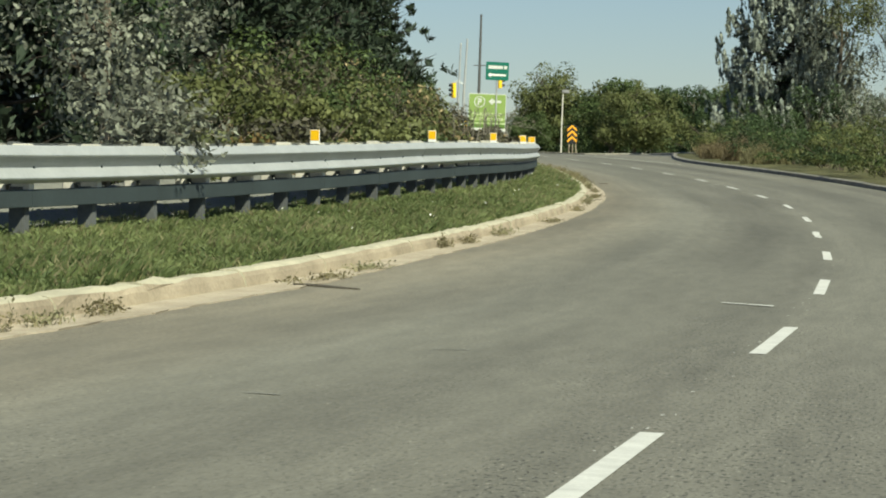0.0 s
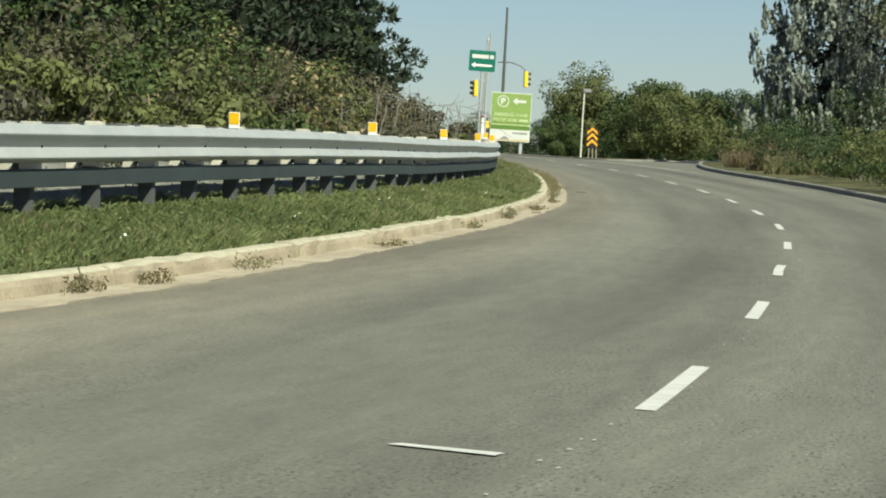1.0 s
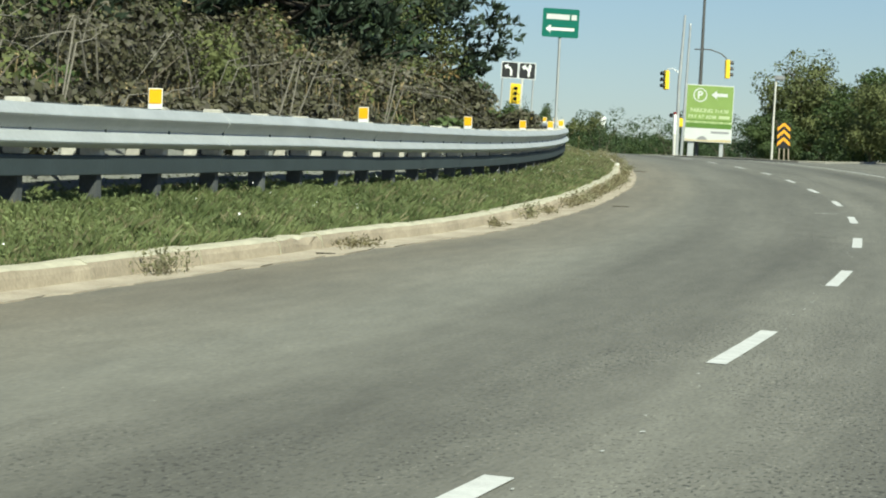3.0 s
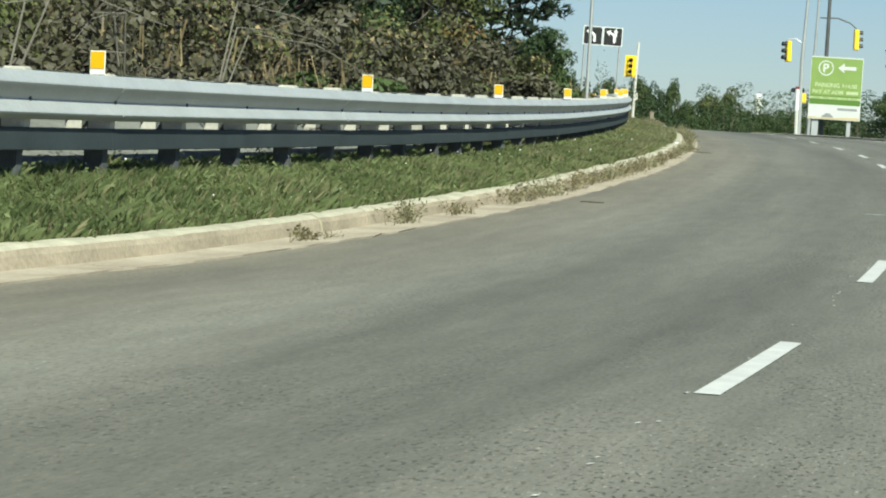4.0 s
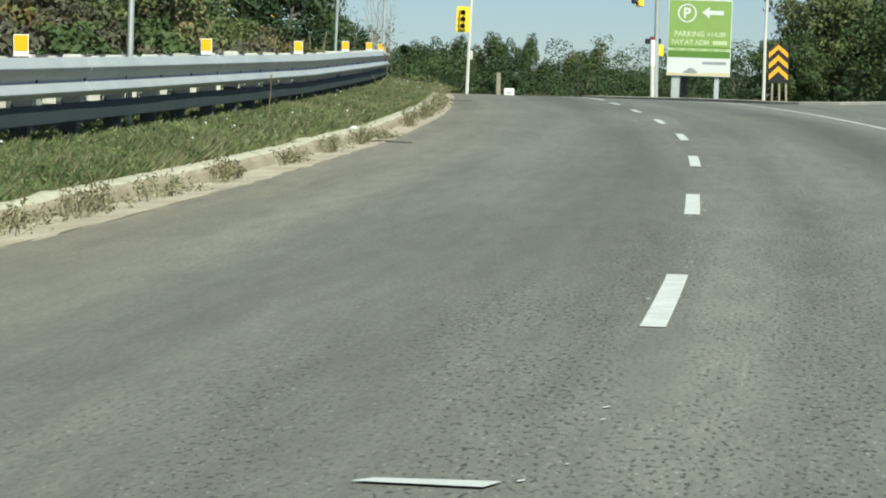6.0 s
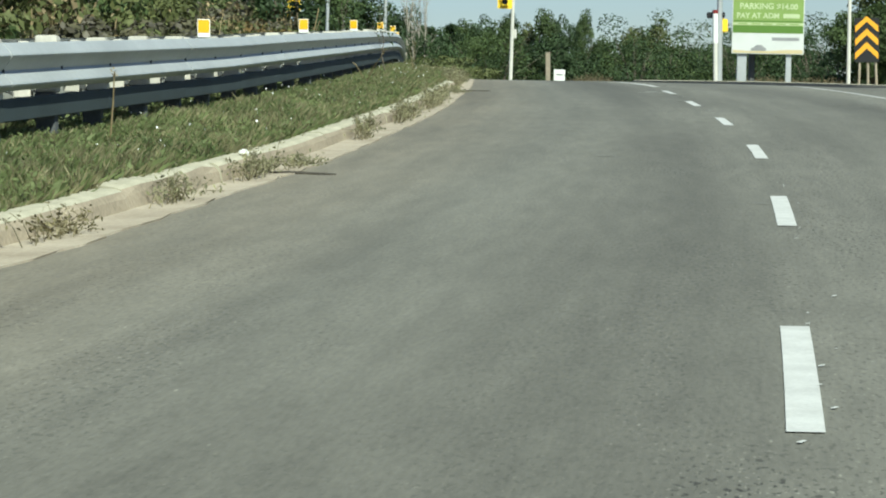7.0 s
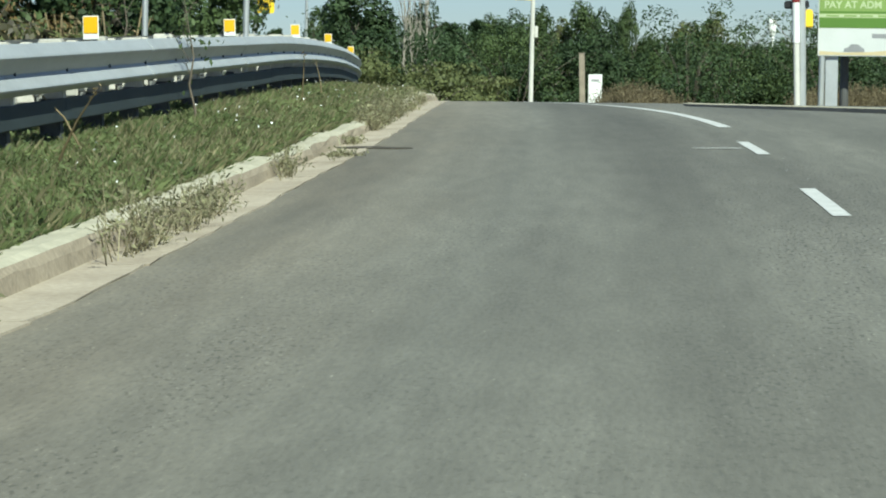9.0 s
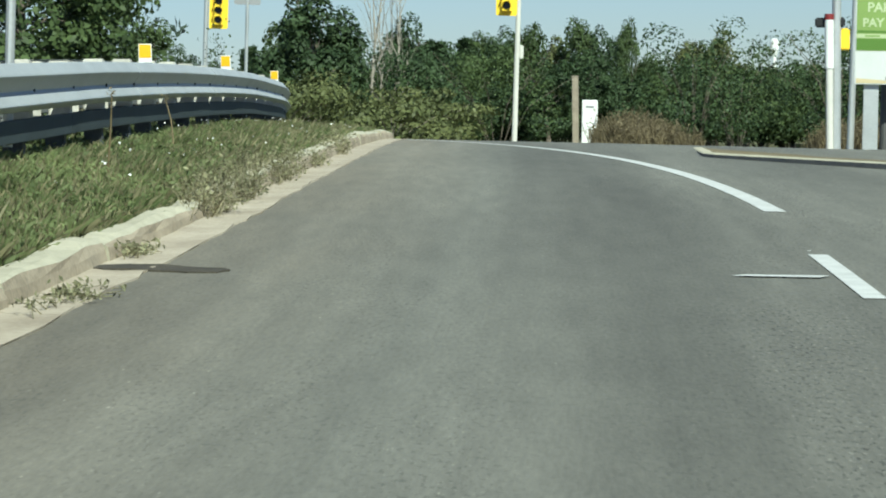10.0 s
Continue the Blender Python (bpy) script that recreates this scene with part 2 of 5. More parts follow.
# ---- ground: one sheet, with the road's bed sunk into it ----
stations = [-400, -150, -60] + list(range(-30, 200, 2)) + [205, 212, 220, 235, 260, 300, 400, 700, 1500, 3500]
def bank(y):
    return road_z(y) + (rail_lift(y) - float(np.interp(y, [20, 50, 66, 85, 105, 165], [0.83, 0.82, 0.78, 0.75, 0.72, 0.70])) if y < 165 else float(np.interp(y, [165, 180], [0.40, 0.24])))
def ground_row(y):
    xe, xr, xk = x_edge(y), x_rail(y), x_right(y)
    ze = road_z(y) + edge_rise(y)
    zk = surface_z(xk, y)
    zb = bank(y) if y < 172 else max(ze, bank(y) - 0.02 * (y - 172))
    far = road_z(min(y, 200)) + 0.4
    heap = float(np.interp(y, [18, 26, 148, 164], [0, 1, 1, 0])) * (1 + 0.12 * math.sin(y * 1.7) + 0.08 * math.sin(y * 4.3))
    row = [(xe - 3500, far), (xe - 400, far), (xe - 80, far), (xe - 30, zb + 0.25), (xr - 4, zb + 0.1), (xr - 1.9, zb + 0.06), (xr - 1.3, zb + 0.04 + 0.40 * heap), (xr - 0.9, zb + 0.02 + 0.38 * heap), (xr - 0.4, zb + 0.01), (xr, zb), (xr + 0.5 * (xe - 0.6 - xr), zb * 0.45 + (ze + 0.13) * 0.55), (xe - 0.62, ze + 0.13), (xe - 0.55, ze - 0.12),
           (x_line(y), road_z(y) - 0.12), (xk + 0.1, zk - 0.12), (xk + 0.2, zk + 0.12), (xk + 2, zk + 0.14), (xk + 8, zk + 0.1), (xk + 30, zk), (xk + 80, zk - 0.1), (xk + 400, zk), (xk + 3500, zk)]
    return [(x, y, z) for x, z in row]
gv, gf = [], []
for s in stations:
    gv += ground_row(s)
nc = len(ground_row(0))
for i in range(len(stations) - 1):
    for j in range(nc - 1):
        a = i * nc + j
        gf.append((a, a + 1, a + nc + 1, a + nc))
ground = mesh_object("ground", gv, gf, SOIL, True)
ground.data.materials.append(GRAVEL)
for q, pl in enumerate(ground.data.polygons):
    if q % (nc - 1) in (4, 5, 6, 7, 8) and 20 < pl.center.y < 190:
        pl.material_index = 1
tagged(ground, "grassy verge soil and dry earth banks", "ground", kind="structure")

# ---- road ----
road_ys = [-400, -100] + list(range(-40, 192, 1))
rv, rf, ruv = [], [], []
for y in road_ys:
    cols = [x_edge(y) + (x_line(y) - x_edge(y)) * k / 8 for k in range(8)] + [x_line(y) + (x_right(y) - x_line(y)) * k / 8 for k in range(9)]
    rv += [(x, y, surface_z(x, y)) for x in cols]
    ruv += [(x - x_line(y), y) for x in cols]
for i in range(len(road_ys) - 1):
    for k in range(16):
        q = i * 17 + k
        rf.append((q, q + 1, q + 18, q + 17))
road = mesh_object("road", rv, rf, ASPHALT, True)
uvl = road.data.uv_layers.new(name="lane")
for lo in road.data.loops:
    uvl.data[lo.index].uv = ruv[lo.vertex_index]
uvl = road.data.uv_layers.new(name="edge")
for lo in road.data.loops:
    q = rv[lo.vertex_index]
    uvl.data[lo.index].uv = (q[0] - x_edge(q[1]), q[1])
tagged(road, "worn grey asphalt two-lane road, curving uphill", "road", kind="structure")

def painted(name, ya, yb, fn, width, label, n=6, taper=None):
    """A painted stripe along a line of the plan, a few millimetres thick."""
    v, f = [], []
    for i in range(n + 1):
        y = ya + (yb - ya) * i / n
        dx = (fn(y + 0.5) - fn(y - 0.5))
        c = 1 / math.sqrt(1 + dx * dx)
        for s in (-0.5, 0.5):
            x, yy = fn(y) + s * width * c, y - s * width * dx * c * -1 * -1
            v.append((x, yy, surface_z(x, yy) + 0.005))
    for i in range(n):
        f.append((2 * i, 2 * i + 1, 2 * i + 3, 2 * i + 2))
    ob = mesh_object(name, v, f, PAINT)
    return tagged(ob, label, "road marking", "lane dashes" if "dash" in label else "", "structure")

def along(fn, y, d):
    """The y reached after d metres along a line of the plan."""
    for _ in range(12):
        s = fn(y + 0.5) - fn(y - 0.5)
        y += d / 12 / math.sqrt(1 + s * s)
    return y

def heading(fn, y):
    """Turn about z, in degrees, of the line of the plan at y (0: along +y)."""
    return math.degrees(math.atan2(-(fn(y + 0.5) - fn(y - 0.5)), 1.0))

# ---- road markings ----
def x_dash(y):
    return x_line(y) + float(np.interp(y, [10, 24, 32, 42, 50, 60, 69.6, 87, 95, 105, 109, 112.5, 117.5, 121, 126, 129, 134, 137.5, 142, 150], [0.10, 0.10, -0.02, -0.14, -0.20, -0.05, 0.08, 0.05, 0.02, -0.09, -0.05, -0.05, -0.03, -0.03, -0.07, -0.07, -0.10, -0.10, -0.02, 0.0]))
for y in (4.6, 13.6, 23.6, 33.2, 42.3, 51.4, 60.4, 69.6, 78.2, 86.73, 95.26, 103.8, 112.33, 120.7, 129.0, 137.26, 145.45):
    painted("lane_dash", along(x_line, y, -3.6 if y < 40 else -3.1), y, x_dash, 0.115, "white painted lane dash, slightly worn")
def turn_line(y):
    u = y - 160
    return x_line(152) + ((-0.000089 * u + -0.006393) * u + -0.59781) * u + -4.2905
painted("solid_line", 149.8, 178, turn_line, 0.16, "solid white line bending towards the turning lane", 28)
painted("edge_line", 124, 157, lambda y: x_line(y) + 3.9, 0.10, "thin solid white line by the outer kerb", 24)
WORN = material("worn_road_paint", (0.20, 0.197, 0.175), 0.8, vary=0.25, scale=14, fine=90, bump=0.2, dist=0.004)
for xa, ya, xb, yb, w, mt in ((-5.39, 26.52, -4.92, 26.58, 0.15, PAINT), (-18.40, 87.42, -18.03, 87.50, 0.13, PAINT), (-40.42, 143.62, -39.97, 143.72, 0.16, PAINT),
                              (-5.49, 17.86, -5.26, 18.12, 0.07, WORN), (-5.13, 13.76, -4.95, 13.81, 0.06, WORN), (-32.91, 122.94, -32.72, 123.08, 0.12, WORN), (-30.02, 117.36, -29.86, 117.40, 0.10, WORN), (-26.37, 111.42, -26.22, 111.44, 0.06, WORN)):
    v = [(x, q, surface_z(x, q) + (0.009 if mt == PAINT else 0.004)) for x, q in ((xa, ya), (xb, yb), (xb, yb + w), (xa + 0.03, ya + w * 0.7))]
    tagged(mesh_object("cross_tick", v, [(0, 1, 2, 3)], mt), "thin white paint tick across the lane" if mt == PAINT else "faint worn paint tick across the lane", "road marking", "paint ticks", "structure")
# faint spots of old paint between the dashes
rp = np.random.default_rng(8)
v, f = [], []
for k in range(150):
    y = rp.uniform(5, 146)
    x = x_line(y) + rp.normal(0, 0.05)
    s = rp.uniform(0.006, 0.016)
    a = rp.uniform(0, 3)
    n0 = len(v)
    for q in range(4):
        px, py = x + s * math.cos(a + q * 1.57) * rp.uniform(0.5, 1), y + 2.5 * s * math.sin(a + q * 1.57)
        v.append((px, py, surface_z(px, py) + 0.006))
    f.append((n0, n0 + 1, n0 + 2, n0 + 3))
tagged(mesh_object("paint_flecks", v, f, PAINT), "flecks of old white paint along the lane line", "road marking", "", "stuff")

# ---- median kerb: cast sections and gutter slabs, cracked and uneven ----
rng = np.random.default_rng(5)
kerb = empty("kerb", Matrix(), "sun-bleached concrete median kerb, chipped and cracked", "kerb")
kerb["kind"] = "structure"
def kerb_piece(name, ya, yb, prof, mat, rough, parent, fn=x_edge, side=1):
    n = 6
    v, f = [], []
    loose = 2.6 if 136 < ya < 168 and rough > 0.01 else 1.0
    sink, lean = rng.normal(0, rough * 0.5) * loose, rng.normal(0, rough * 0.6) * loose
    for i in range(n + 1):
        y = ya + (yb - ya) * i / n
        ze = (road_z(y) + edge_rise(y)) if side == 1 else surface_z(fn(y), y)
        for k, (dx, dz) in enumerate(prof):
            r = rough * (1.0 if dz > 0.05 else 0.25)
            frayed = rng.normal(0, 0.016) if mat == GUTTER and k < 2 else 0.0
            v.append((fn(y) + side * (dx + lean * (dz > 0.05)) + rng.normal(0, r * 0.5) + frayed, y, ze + dz + sink * (dz > 0.05) + rng.normal(0, r * 0.45) * (dz > -0.05)))
    m = len(prof)
    for i in range(n):
        for k in range(m):
            a, b = i * m + k, i * m + (k + 1) % m
            f.append((a, b, b + m, a + m))
    f.append(tuple(range(m))[::-1])
    f.append(tuple(n * m + k for k in range(m)))
    ob = mesh_object(name, v, f, mat, False, parent)
    # Road-facing side takes the darker concrete: dirt, plus shade put into its colour.
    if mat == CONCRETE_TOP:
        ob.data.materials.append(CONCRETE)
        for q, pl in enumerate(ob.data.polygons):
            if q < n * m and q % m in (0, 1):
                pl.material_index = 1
    return ob
y = 4.0
while y < 178:
    ln = rng.uniform(1.6, 3.4)
    yb = along(x_edge, y, ln)
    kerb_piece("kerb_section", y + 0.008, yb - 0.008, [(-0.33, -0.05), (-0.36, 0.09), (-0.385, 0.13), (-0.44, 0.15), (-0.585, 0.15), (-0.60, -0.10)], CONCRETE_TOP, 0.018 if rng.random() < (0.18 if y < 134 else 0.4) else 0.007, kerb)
    y = yb
y = 4.0
while y < 178:
    yb = along(x_edge, y, rng.uniform(2.6, 3.6))
    GUT = float(np.interp(y, [20, 40, 60, 72, 95, 110], [0.04, 0.01, 0.01, 0.10, 0.10, 0.005]))
    kerb_piece("gutter_slab", y + 0.006, yb - 0.006, [(GUT, -0.08), (GUT, 0.010), (-0.15, 0.004), (-0.36, 0.014), (-0.36, -0.08)], GUTTER, 0.005, kerb)
    y = yb
outer = empty("outer_kerb", Matrix(), "low weathered concrete kerb along the outer lane", "kerb")
outer["kind"] = "structure"
y = 40.0
while y < 176:
    yb = along(x_right, y, 3.0)
    kerb_piece("kerb_section", y + 0.006, yb - 0.006, [(0.02, -0.08), (-0.02, 0.12), (-0.06, 0.14), (-0.20, 0.14), (-0.22, -0.1)], KERB_GREY, 0.006, outer, x_right, -1)
    y = yb

# ---- dark brown patches reaching from the gutter over the road ----
DARK_BROWN = material("dark_brown_patch", (0.055, 0.047, 0.034), 0.95, vary=0.35, scale=5, fine=40, bump=0.5, dist=0.01)
rd = np.random.default_rng(19)
for da, db, yc, wd in ((-0.12, 0.50, 24.2, 0.20), (-0.25, 0.38, 113.25, 0.20), (-0.40, 0.48, 142.6, 0.40), (0.36, 0.62, 85.85, 0.16), (-0.16, 0.02, 64.6, 0.12)):
    ring = []
    for k in range(26):
        a = 2 * math.pi * k / 26
        ca, sa = math.cos(a), math.sin(a)
        px = x_edge(yc) + (da + db) / 2 + (db - da) / 2 * math.copysign(abs(ca) ** 0.7, ca) * rd.uniform(0.9, 1.04)
        ring.append((px, yc + wd / 2 * math.copysign(abs(sa) ** 0.6, sa) * rd.uniform(0.75, 1.1)))
    v = [(px, q, surface_z(max(px, x_edge(yc)), q) + (0.016 if px < x_edge(yc) + 0.1 else 0.009)) for px, q in ring]
    v += [(px, q, z - 0.03) for px, q, z in v]
    f = [tuple(range(26))] + [(k, k + 26, (k + 1) % 26 + 26, (k + 1) % 26) for k in range(26)]
    tagged(mesh_object("dirt_patch", v, f, DARK_BROWN), "dark brown patch reaching from the gutter across the road", "dirt", "gutter dirt", "structure")

# ---- guardrail ----
guardrail = empty("guardrail", Matrix(), "galvanised steel guardrail on timber posts with rub rail", "guardrail")
W_PROF = [(0.004, 0.0), (0.014, -0.006), (0.076, -0.076), (0.083, -0.090), (0.075, -0.106), (0.012, -0.190), (0.005, -0.200), (0.012, -0.212), (0.076, -0.284), (0.083, -0.297), (0.075, -0.312), (0.034, -0.343), (0.026, -0.345)]
C_PROF = [(0.0, -0.405), (0.012, -0.402), (0.055, -0.402), (0.060, -0.408), (0.060, -0.560), (0.055, -0.566), (0.012, -0.566), (0.0, -0.559)]
BACK_PROF = [(-0.30 - dx, dz + 0.022) for dx, dz in W_PROF]
def rail_xyz(y, dx, dz):
    a = radians(heading(x_rail, y))
    flare = 0.0 if y < 171 else -0.022 * (y - 171) ** 2
    return (x_rail(y) + 0.16 * math.cos(a) + dx * math.cos(a) + flare, y + (0.16 + dx) * math.sin(a), rail_top(y) + dz)
def rail_panel(name, ya, yb, prof, mat, thick, lift, n=4):
    bm = bmesh.new()
    rows = []
    for i in range(n + 1):
        y = ya + (yb - ya) * i / n
        front = [bm.verts.new(rail_xyz(y, dx + lift, dz)) for dx, dz in prof]
        back = [bm.verts.new(rail_xyz(y, dx + lift - thick, dz)) for dx, dz in prof[::-1]]
        rows.append(front + back)
    m = len(rows[0])
    for a, b in zip(rows, rows[1:]):
        for k in range(m):
            bm.faces.new((a[k], a[(k + 1) % m], b[(k + 1) % m], b[k]))
    bm.faces.new(rows[0])
    bm.faces.new(rows[-1][::-1])
    bmesh.ops.recalc_face_normals(bm, faces=bm.faces[:])
    ob = part(name, bm, mat, guardrail)
    return ob
y_first = along(x_rail, 36.66, -1.905 * 12)
y, n = y_first, 0
post_mesh = None
while y < 179:
    a = heading(x_rail, y)
    flare = 0.0 if y < 171 else -0.022 * (y - 171) ** 2
    top = rail_top(y)
    if post_mesh is None:
        bm = box_bm(0.10, 0.10, 0.40, Matrix.Translation((-0.02, 0, -0.20)), 0.008)
        foot = bmesh.ops.create_cube(bm, size=1, matrix=Matrix.Translation((0.04, 0, -0.80)) @ Matrix.Diagonal((0.15, 0.15, 0.80, 1)))
        bmesh.ops.bevel(bm, geom=list({e for q in foot["verts"] for e in q.link_edges}), offset=0.012, segments=2, affect="EDGES")
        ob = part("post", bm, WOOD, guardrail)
        bm = box_bm(0.17, 0.15, 0.435, Matrix.Translation((0.148, 0, -0.1825)), 0.01)
        bl = part("offset_block", bm, BLOCK, guardrail)
        bm = box_bm(0.13, 0.13, 0.44, Matrix.Translation((-0.135, 0, -0.21)), 0.01)
        bb = part("offset_block", bm, BLOCK, guardrail)
        bm = bmesh.new()
        bmesh.ops.create_cone(bm, cap_ends=True, segments=8, radius1=0.018, radius2=0.014, depth=0.02, matrix=pose(0.172, 0, -0.20, 0, 90, 0))
        bo = part("bolt", bm, RUB, guardrail)
        post_mesh, block_mesh, rear_mesh, bolt_mesh = ob.data, bl.data, bb.data, bo.data
    else:
        ob, bl, bb, bo = new("post", post_mesh), new("offset_block", block_mesh), new("offset_block", rear_mesh), new("bolt", bolt_mesh)
        ob.parent = bl.parent = bb.parent = bo.parent = guardrail
    jit = rng.normal(0, 1.2, 2)
    ob.matrix_basis = pose(x_rail(y) + flare, y, top + rng.normal(0, 0.012), jit[0], jit[1], a)
    bl.matrix_basis = pose(x_rail(y) + flare - 0.08 * math.cos(radians(a)), y - 0.08 * math.sin(radians(a)), top - 0.012 + rng.normal(0, 0.010), jit[0], 0, a)
    bb.matrix_basis = pose(x_rail(y) + flare, y, top - 0.004, jit[0], jit[1], a)
    bo.matrix_basis = pose(x_rail(y) + flare, y, top, 0, 0, a)
    y2 = along(x_rail, y, 1.905)
    if n % 2 == 0:
        y3 = along(x_rail, y, 3.85)
        rail_panel("rail_panel", y, y3, W_PROF, GALV, 0.004, 0.004 * (n % 4 == 0))
        if y < 164:
            rail_panel("rail_panel", y, y3, BACK_PROF, GALV, 0.004, 0.004 * (n % 4 == 0))
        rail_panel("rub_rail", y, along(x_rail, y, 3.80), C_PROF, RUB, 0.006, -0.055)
    if (n - 12) % 5 == 0 and 30 < y < 173:
        plate = part("reflector", box_bm(0.128, 0.006, 0.185, Matrix.Translation((0.06, -0.09, 0.0925)), 0.002), WHITE, guardrail, "white reflector plate with a yellow reflective sheet")
        plate.matrix_basis = pose(x_rail(y) + flare, y, top + 0.005, 0, 0, a + rng.normal(0, 5))
        part("reflective_sheet", box_bm(0.114, 0.003, 0.130, Matrix.Translation((0.06, -0.0955, 0.112)), 0.001), YELLOW, plate, "bright yellow reflective sheet")
    y, n = y2, n + 1

# ---- leaves and plants ----
def leaf_mat(name, col, tint, island=0.24, trans=0.25, scale=1.2, rough=0.6):
    return material(name, col, rough, vary=0.35, scale=scale, fine=9, bump=0, tint=tint, spec=0.25, island=island, trans=trans)
L_OLIVE = leaf_mat("olive_leaves", (0.082, 0.104, 0.036), (0.126, 0.136, 0.052))
L_GREEN = leaf_mat("green_leaves", (0.050, 0.080, 0.027), (0.074, 0.102, 0.035))
L_DARK = leaf_mat("dark_green_leaves", (0.034, 0.060, 0.024), (0.056, 0.084, 0.034))
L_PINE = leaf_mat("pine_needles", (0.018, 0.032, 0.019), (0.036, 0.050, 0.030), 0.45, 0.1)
L_SILVER = leaf_mat("silver_leaves", (0.105, 0.115, 0.085), (0.20, 0.21, 0.165), 0.5, 0.25)
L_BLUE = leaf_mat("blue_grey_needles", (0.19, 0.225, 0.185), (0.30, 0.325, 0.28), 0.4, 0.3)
L_RUST = leaf_mat("autumn_leaves", (0.12, 0.088, 0.032), (0.17, 0.115, 0.045))
L_STRAW = leaf_mat("straw_grass", (0.15, 0.125, 0.07), (0.22, 0.18, 0.105), 0.25, 0.35)
L_BROWN = leaf_mat("brown_olive_leaves", (0.052, 0.056, 0.030), (0.098, 0.090, 0.052), 0.35)
L_DRY = leaf_mat("dry_stalks", (0.20, 0.155, 0.08), (0.28, 0.22, 0.12), 0.35, 0.25)
L_GRASS = leaf_mat("grass_blades", (0.112, 0.160, 0.056), (0.180, 0.208, 0.088), 0.22, 0.42, 0.5)
L_WEED = leaf_mat("weed_leaves", (0.135, 0.125, 0.062), (0.20, 0.172, 0.095), 0.4, 0.25)
L_STALK = leaf_mat("weed_stalks", (0.18, 0.165, 0.10), (0.25, 0.22, 0.135), 0.35, 0.1)
L_DRYGRASS = leaf_mat("dry_grass_blades", (0.17, 0.165, 0.085), (0.24, 0.22, 0.12), 0.3, 0.35)
L_WEED_GREEN = leaf_mat("green_weed_leaves", (0.20, 0.205, 0.11), (0.27, 0.26, 0.15), 0.4, 0.4)
BARK = material("bark", (0.12, 0.10, 0.075), 0.95, vary=0.35, scale=4, fine=25, bump=0.6, dist=0.02)
BARK_PINE = material("pine_bark", (0.055, 0.046, 0.036), 0.95, vary=0.35, scale=4, fine=25, bump=0.6, dist=0.02)
BARK_PALE = material("pale_bark", (0.30, 0.27, 0.22), 0.95, vary=0.3, scale=4, fine=25, bump=0.6, dist=0.02)

def leaves(points, size, ratio=0.5, up=0.35, rnd=None, axis=None, face=None, loose=0.55):
    """Folded leaf quads round the given points: vertices and faces. With face, each leaf turns its flat side roughly that way."""
    rnd = rnd or rng
    n = len(points)
    d = rnd.normal(size=(n, 3)) if axis is None else axis + rnd.normal(0, 0.45, (n, 3))
    d[:, 2] += up * 0.3
    if face is None:
        side = rnd.normal(size=(n, 3)) + (0, 0, 0.6 * up)
    else:
        side = face / np.linalg.norm(face, axis=1)[:, None] + rnd.normal(0, loose * 0.75, (n, 3))
        side /= np.linalg.norm(side, axis=1)[:, None]
        d -= side * (d * side).sum(1)[:, None] * 0.85
    d /= np.linalg.norm(d, axis=1)[:, None]
    s = np.cross(d, side)
    s /= np.linalg.norm(s, axis=1)[:, None] + 1e-6
    w = np.cross(s, d)
    ln = size * rnd.uniform(0.6, 1.35, (n, 1))
    a, c = points - d * ln * 0.5, points + d * ln * 0.5
    b = points + s * ln * ratio * 0.5 + w * ln * 0.10
    e = points - s * ln * ratio * 0.5 + w * ln * 0.10
    v = np.stack([a, b, c, e], 1).reshape(-1, 3)
    return v, np.arange(4 * n).reshape(-1, 4)

def puffs(n, centre, radius, count, rnd, fill=0.45, size=(0.14, 0.33)):
    """Points of a crown: clumps spread over an egg-shaped volume, each a rough shell; with the way out of each clump."""
    c = rnd.normal(size=(count, 3))
    c /= np.linalg.norm(c, axis=1)[:, None]
    c *= rnd.uniform(fill, 1.12, (count, 1)) ** 0.7
    c[:, 2] = np.where(c[:, 2] < -0.75, c[:, 2] * 0.7, c[:, 2])
    rad = rnd.uniform(*size, count)
    pick = rnd.choice(count, n, p=rad ** 2 / (rad ** 2).sum())
    q = rnd.normal(size=(n, 3))
    q[:, 2] += 0.35
    q /= np.linalg.norm(q, axis=1)[:, None]
    p = q * rad[pick][:, None] * rnd.uniform(0.6, 1.08, (n, 1))
    return np.asarray(centre) + (c[pick] + p) * np.asarray(radius), q + 0.35 * c[pick] + (0, 0, 0.25)

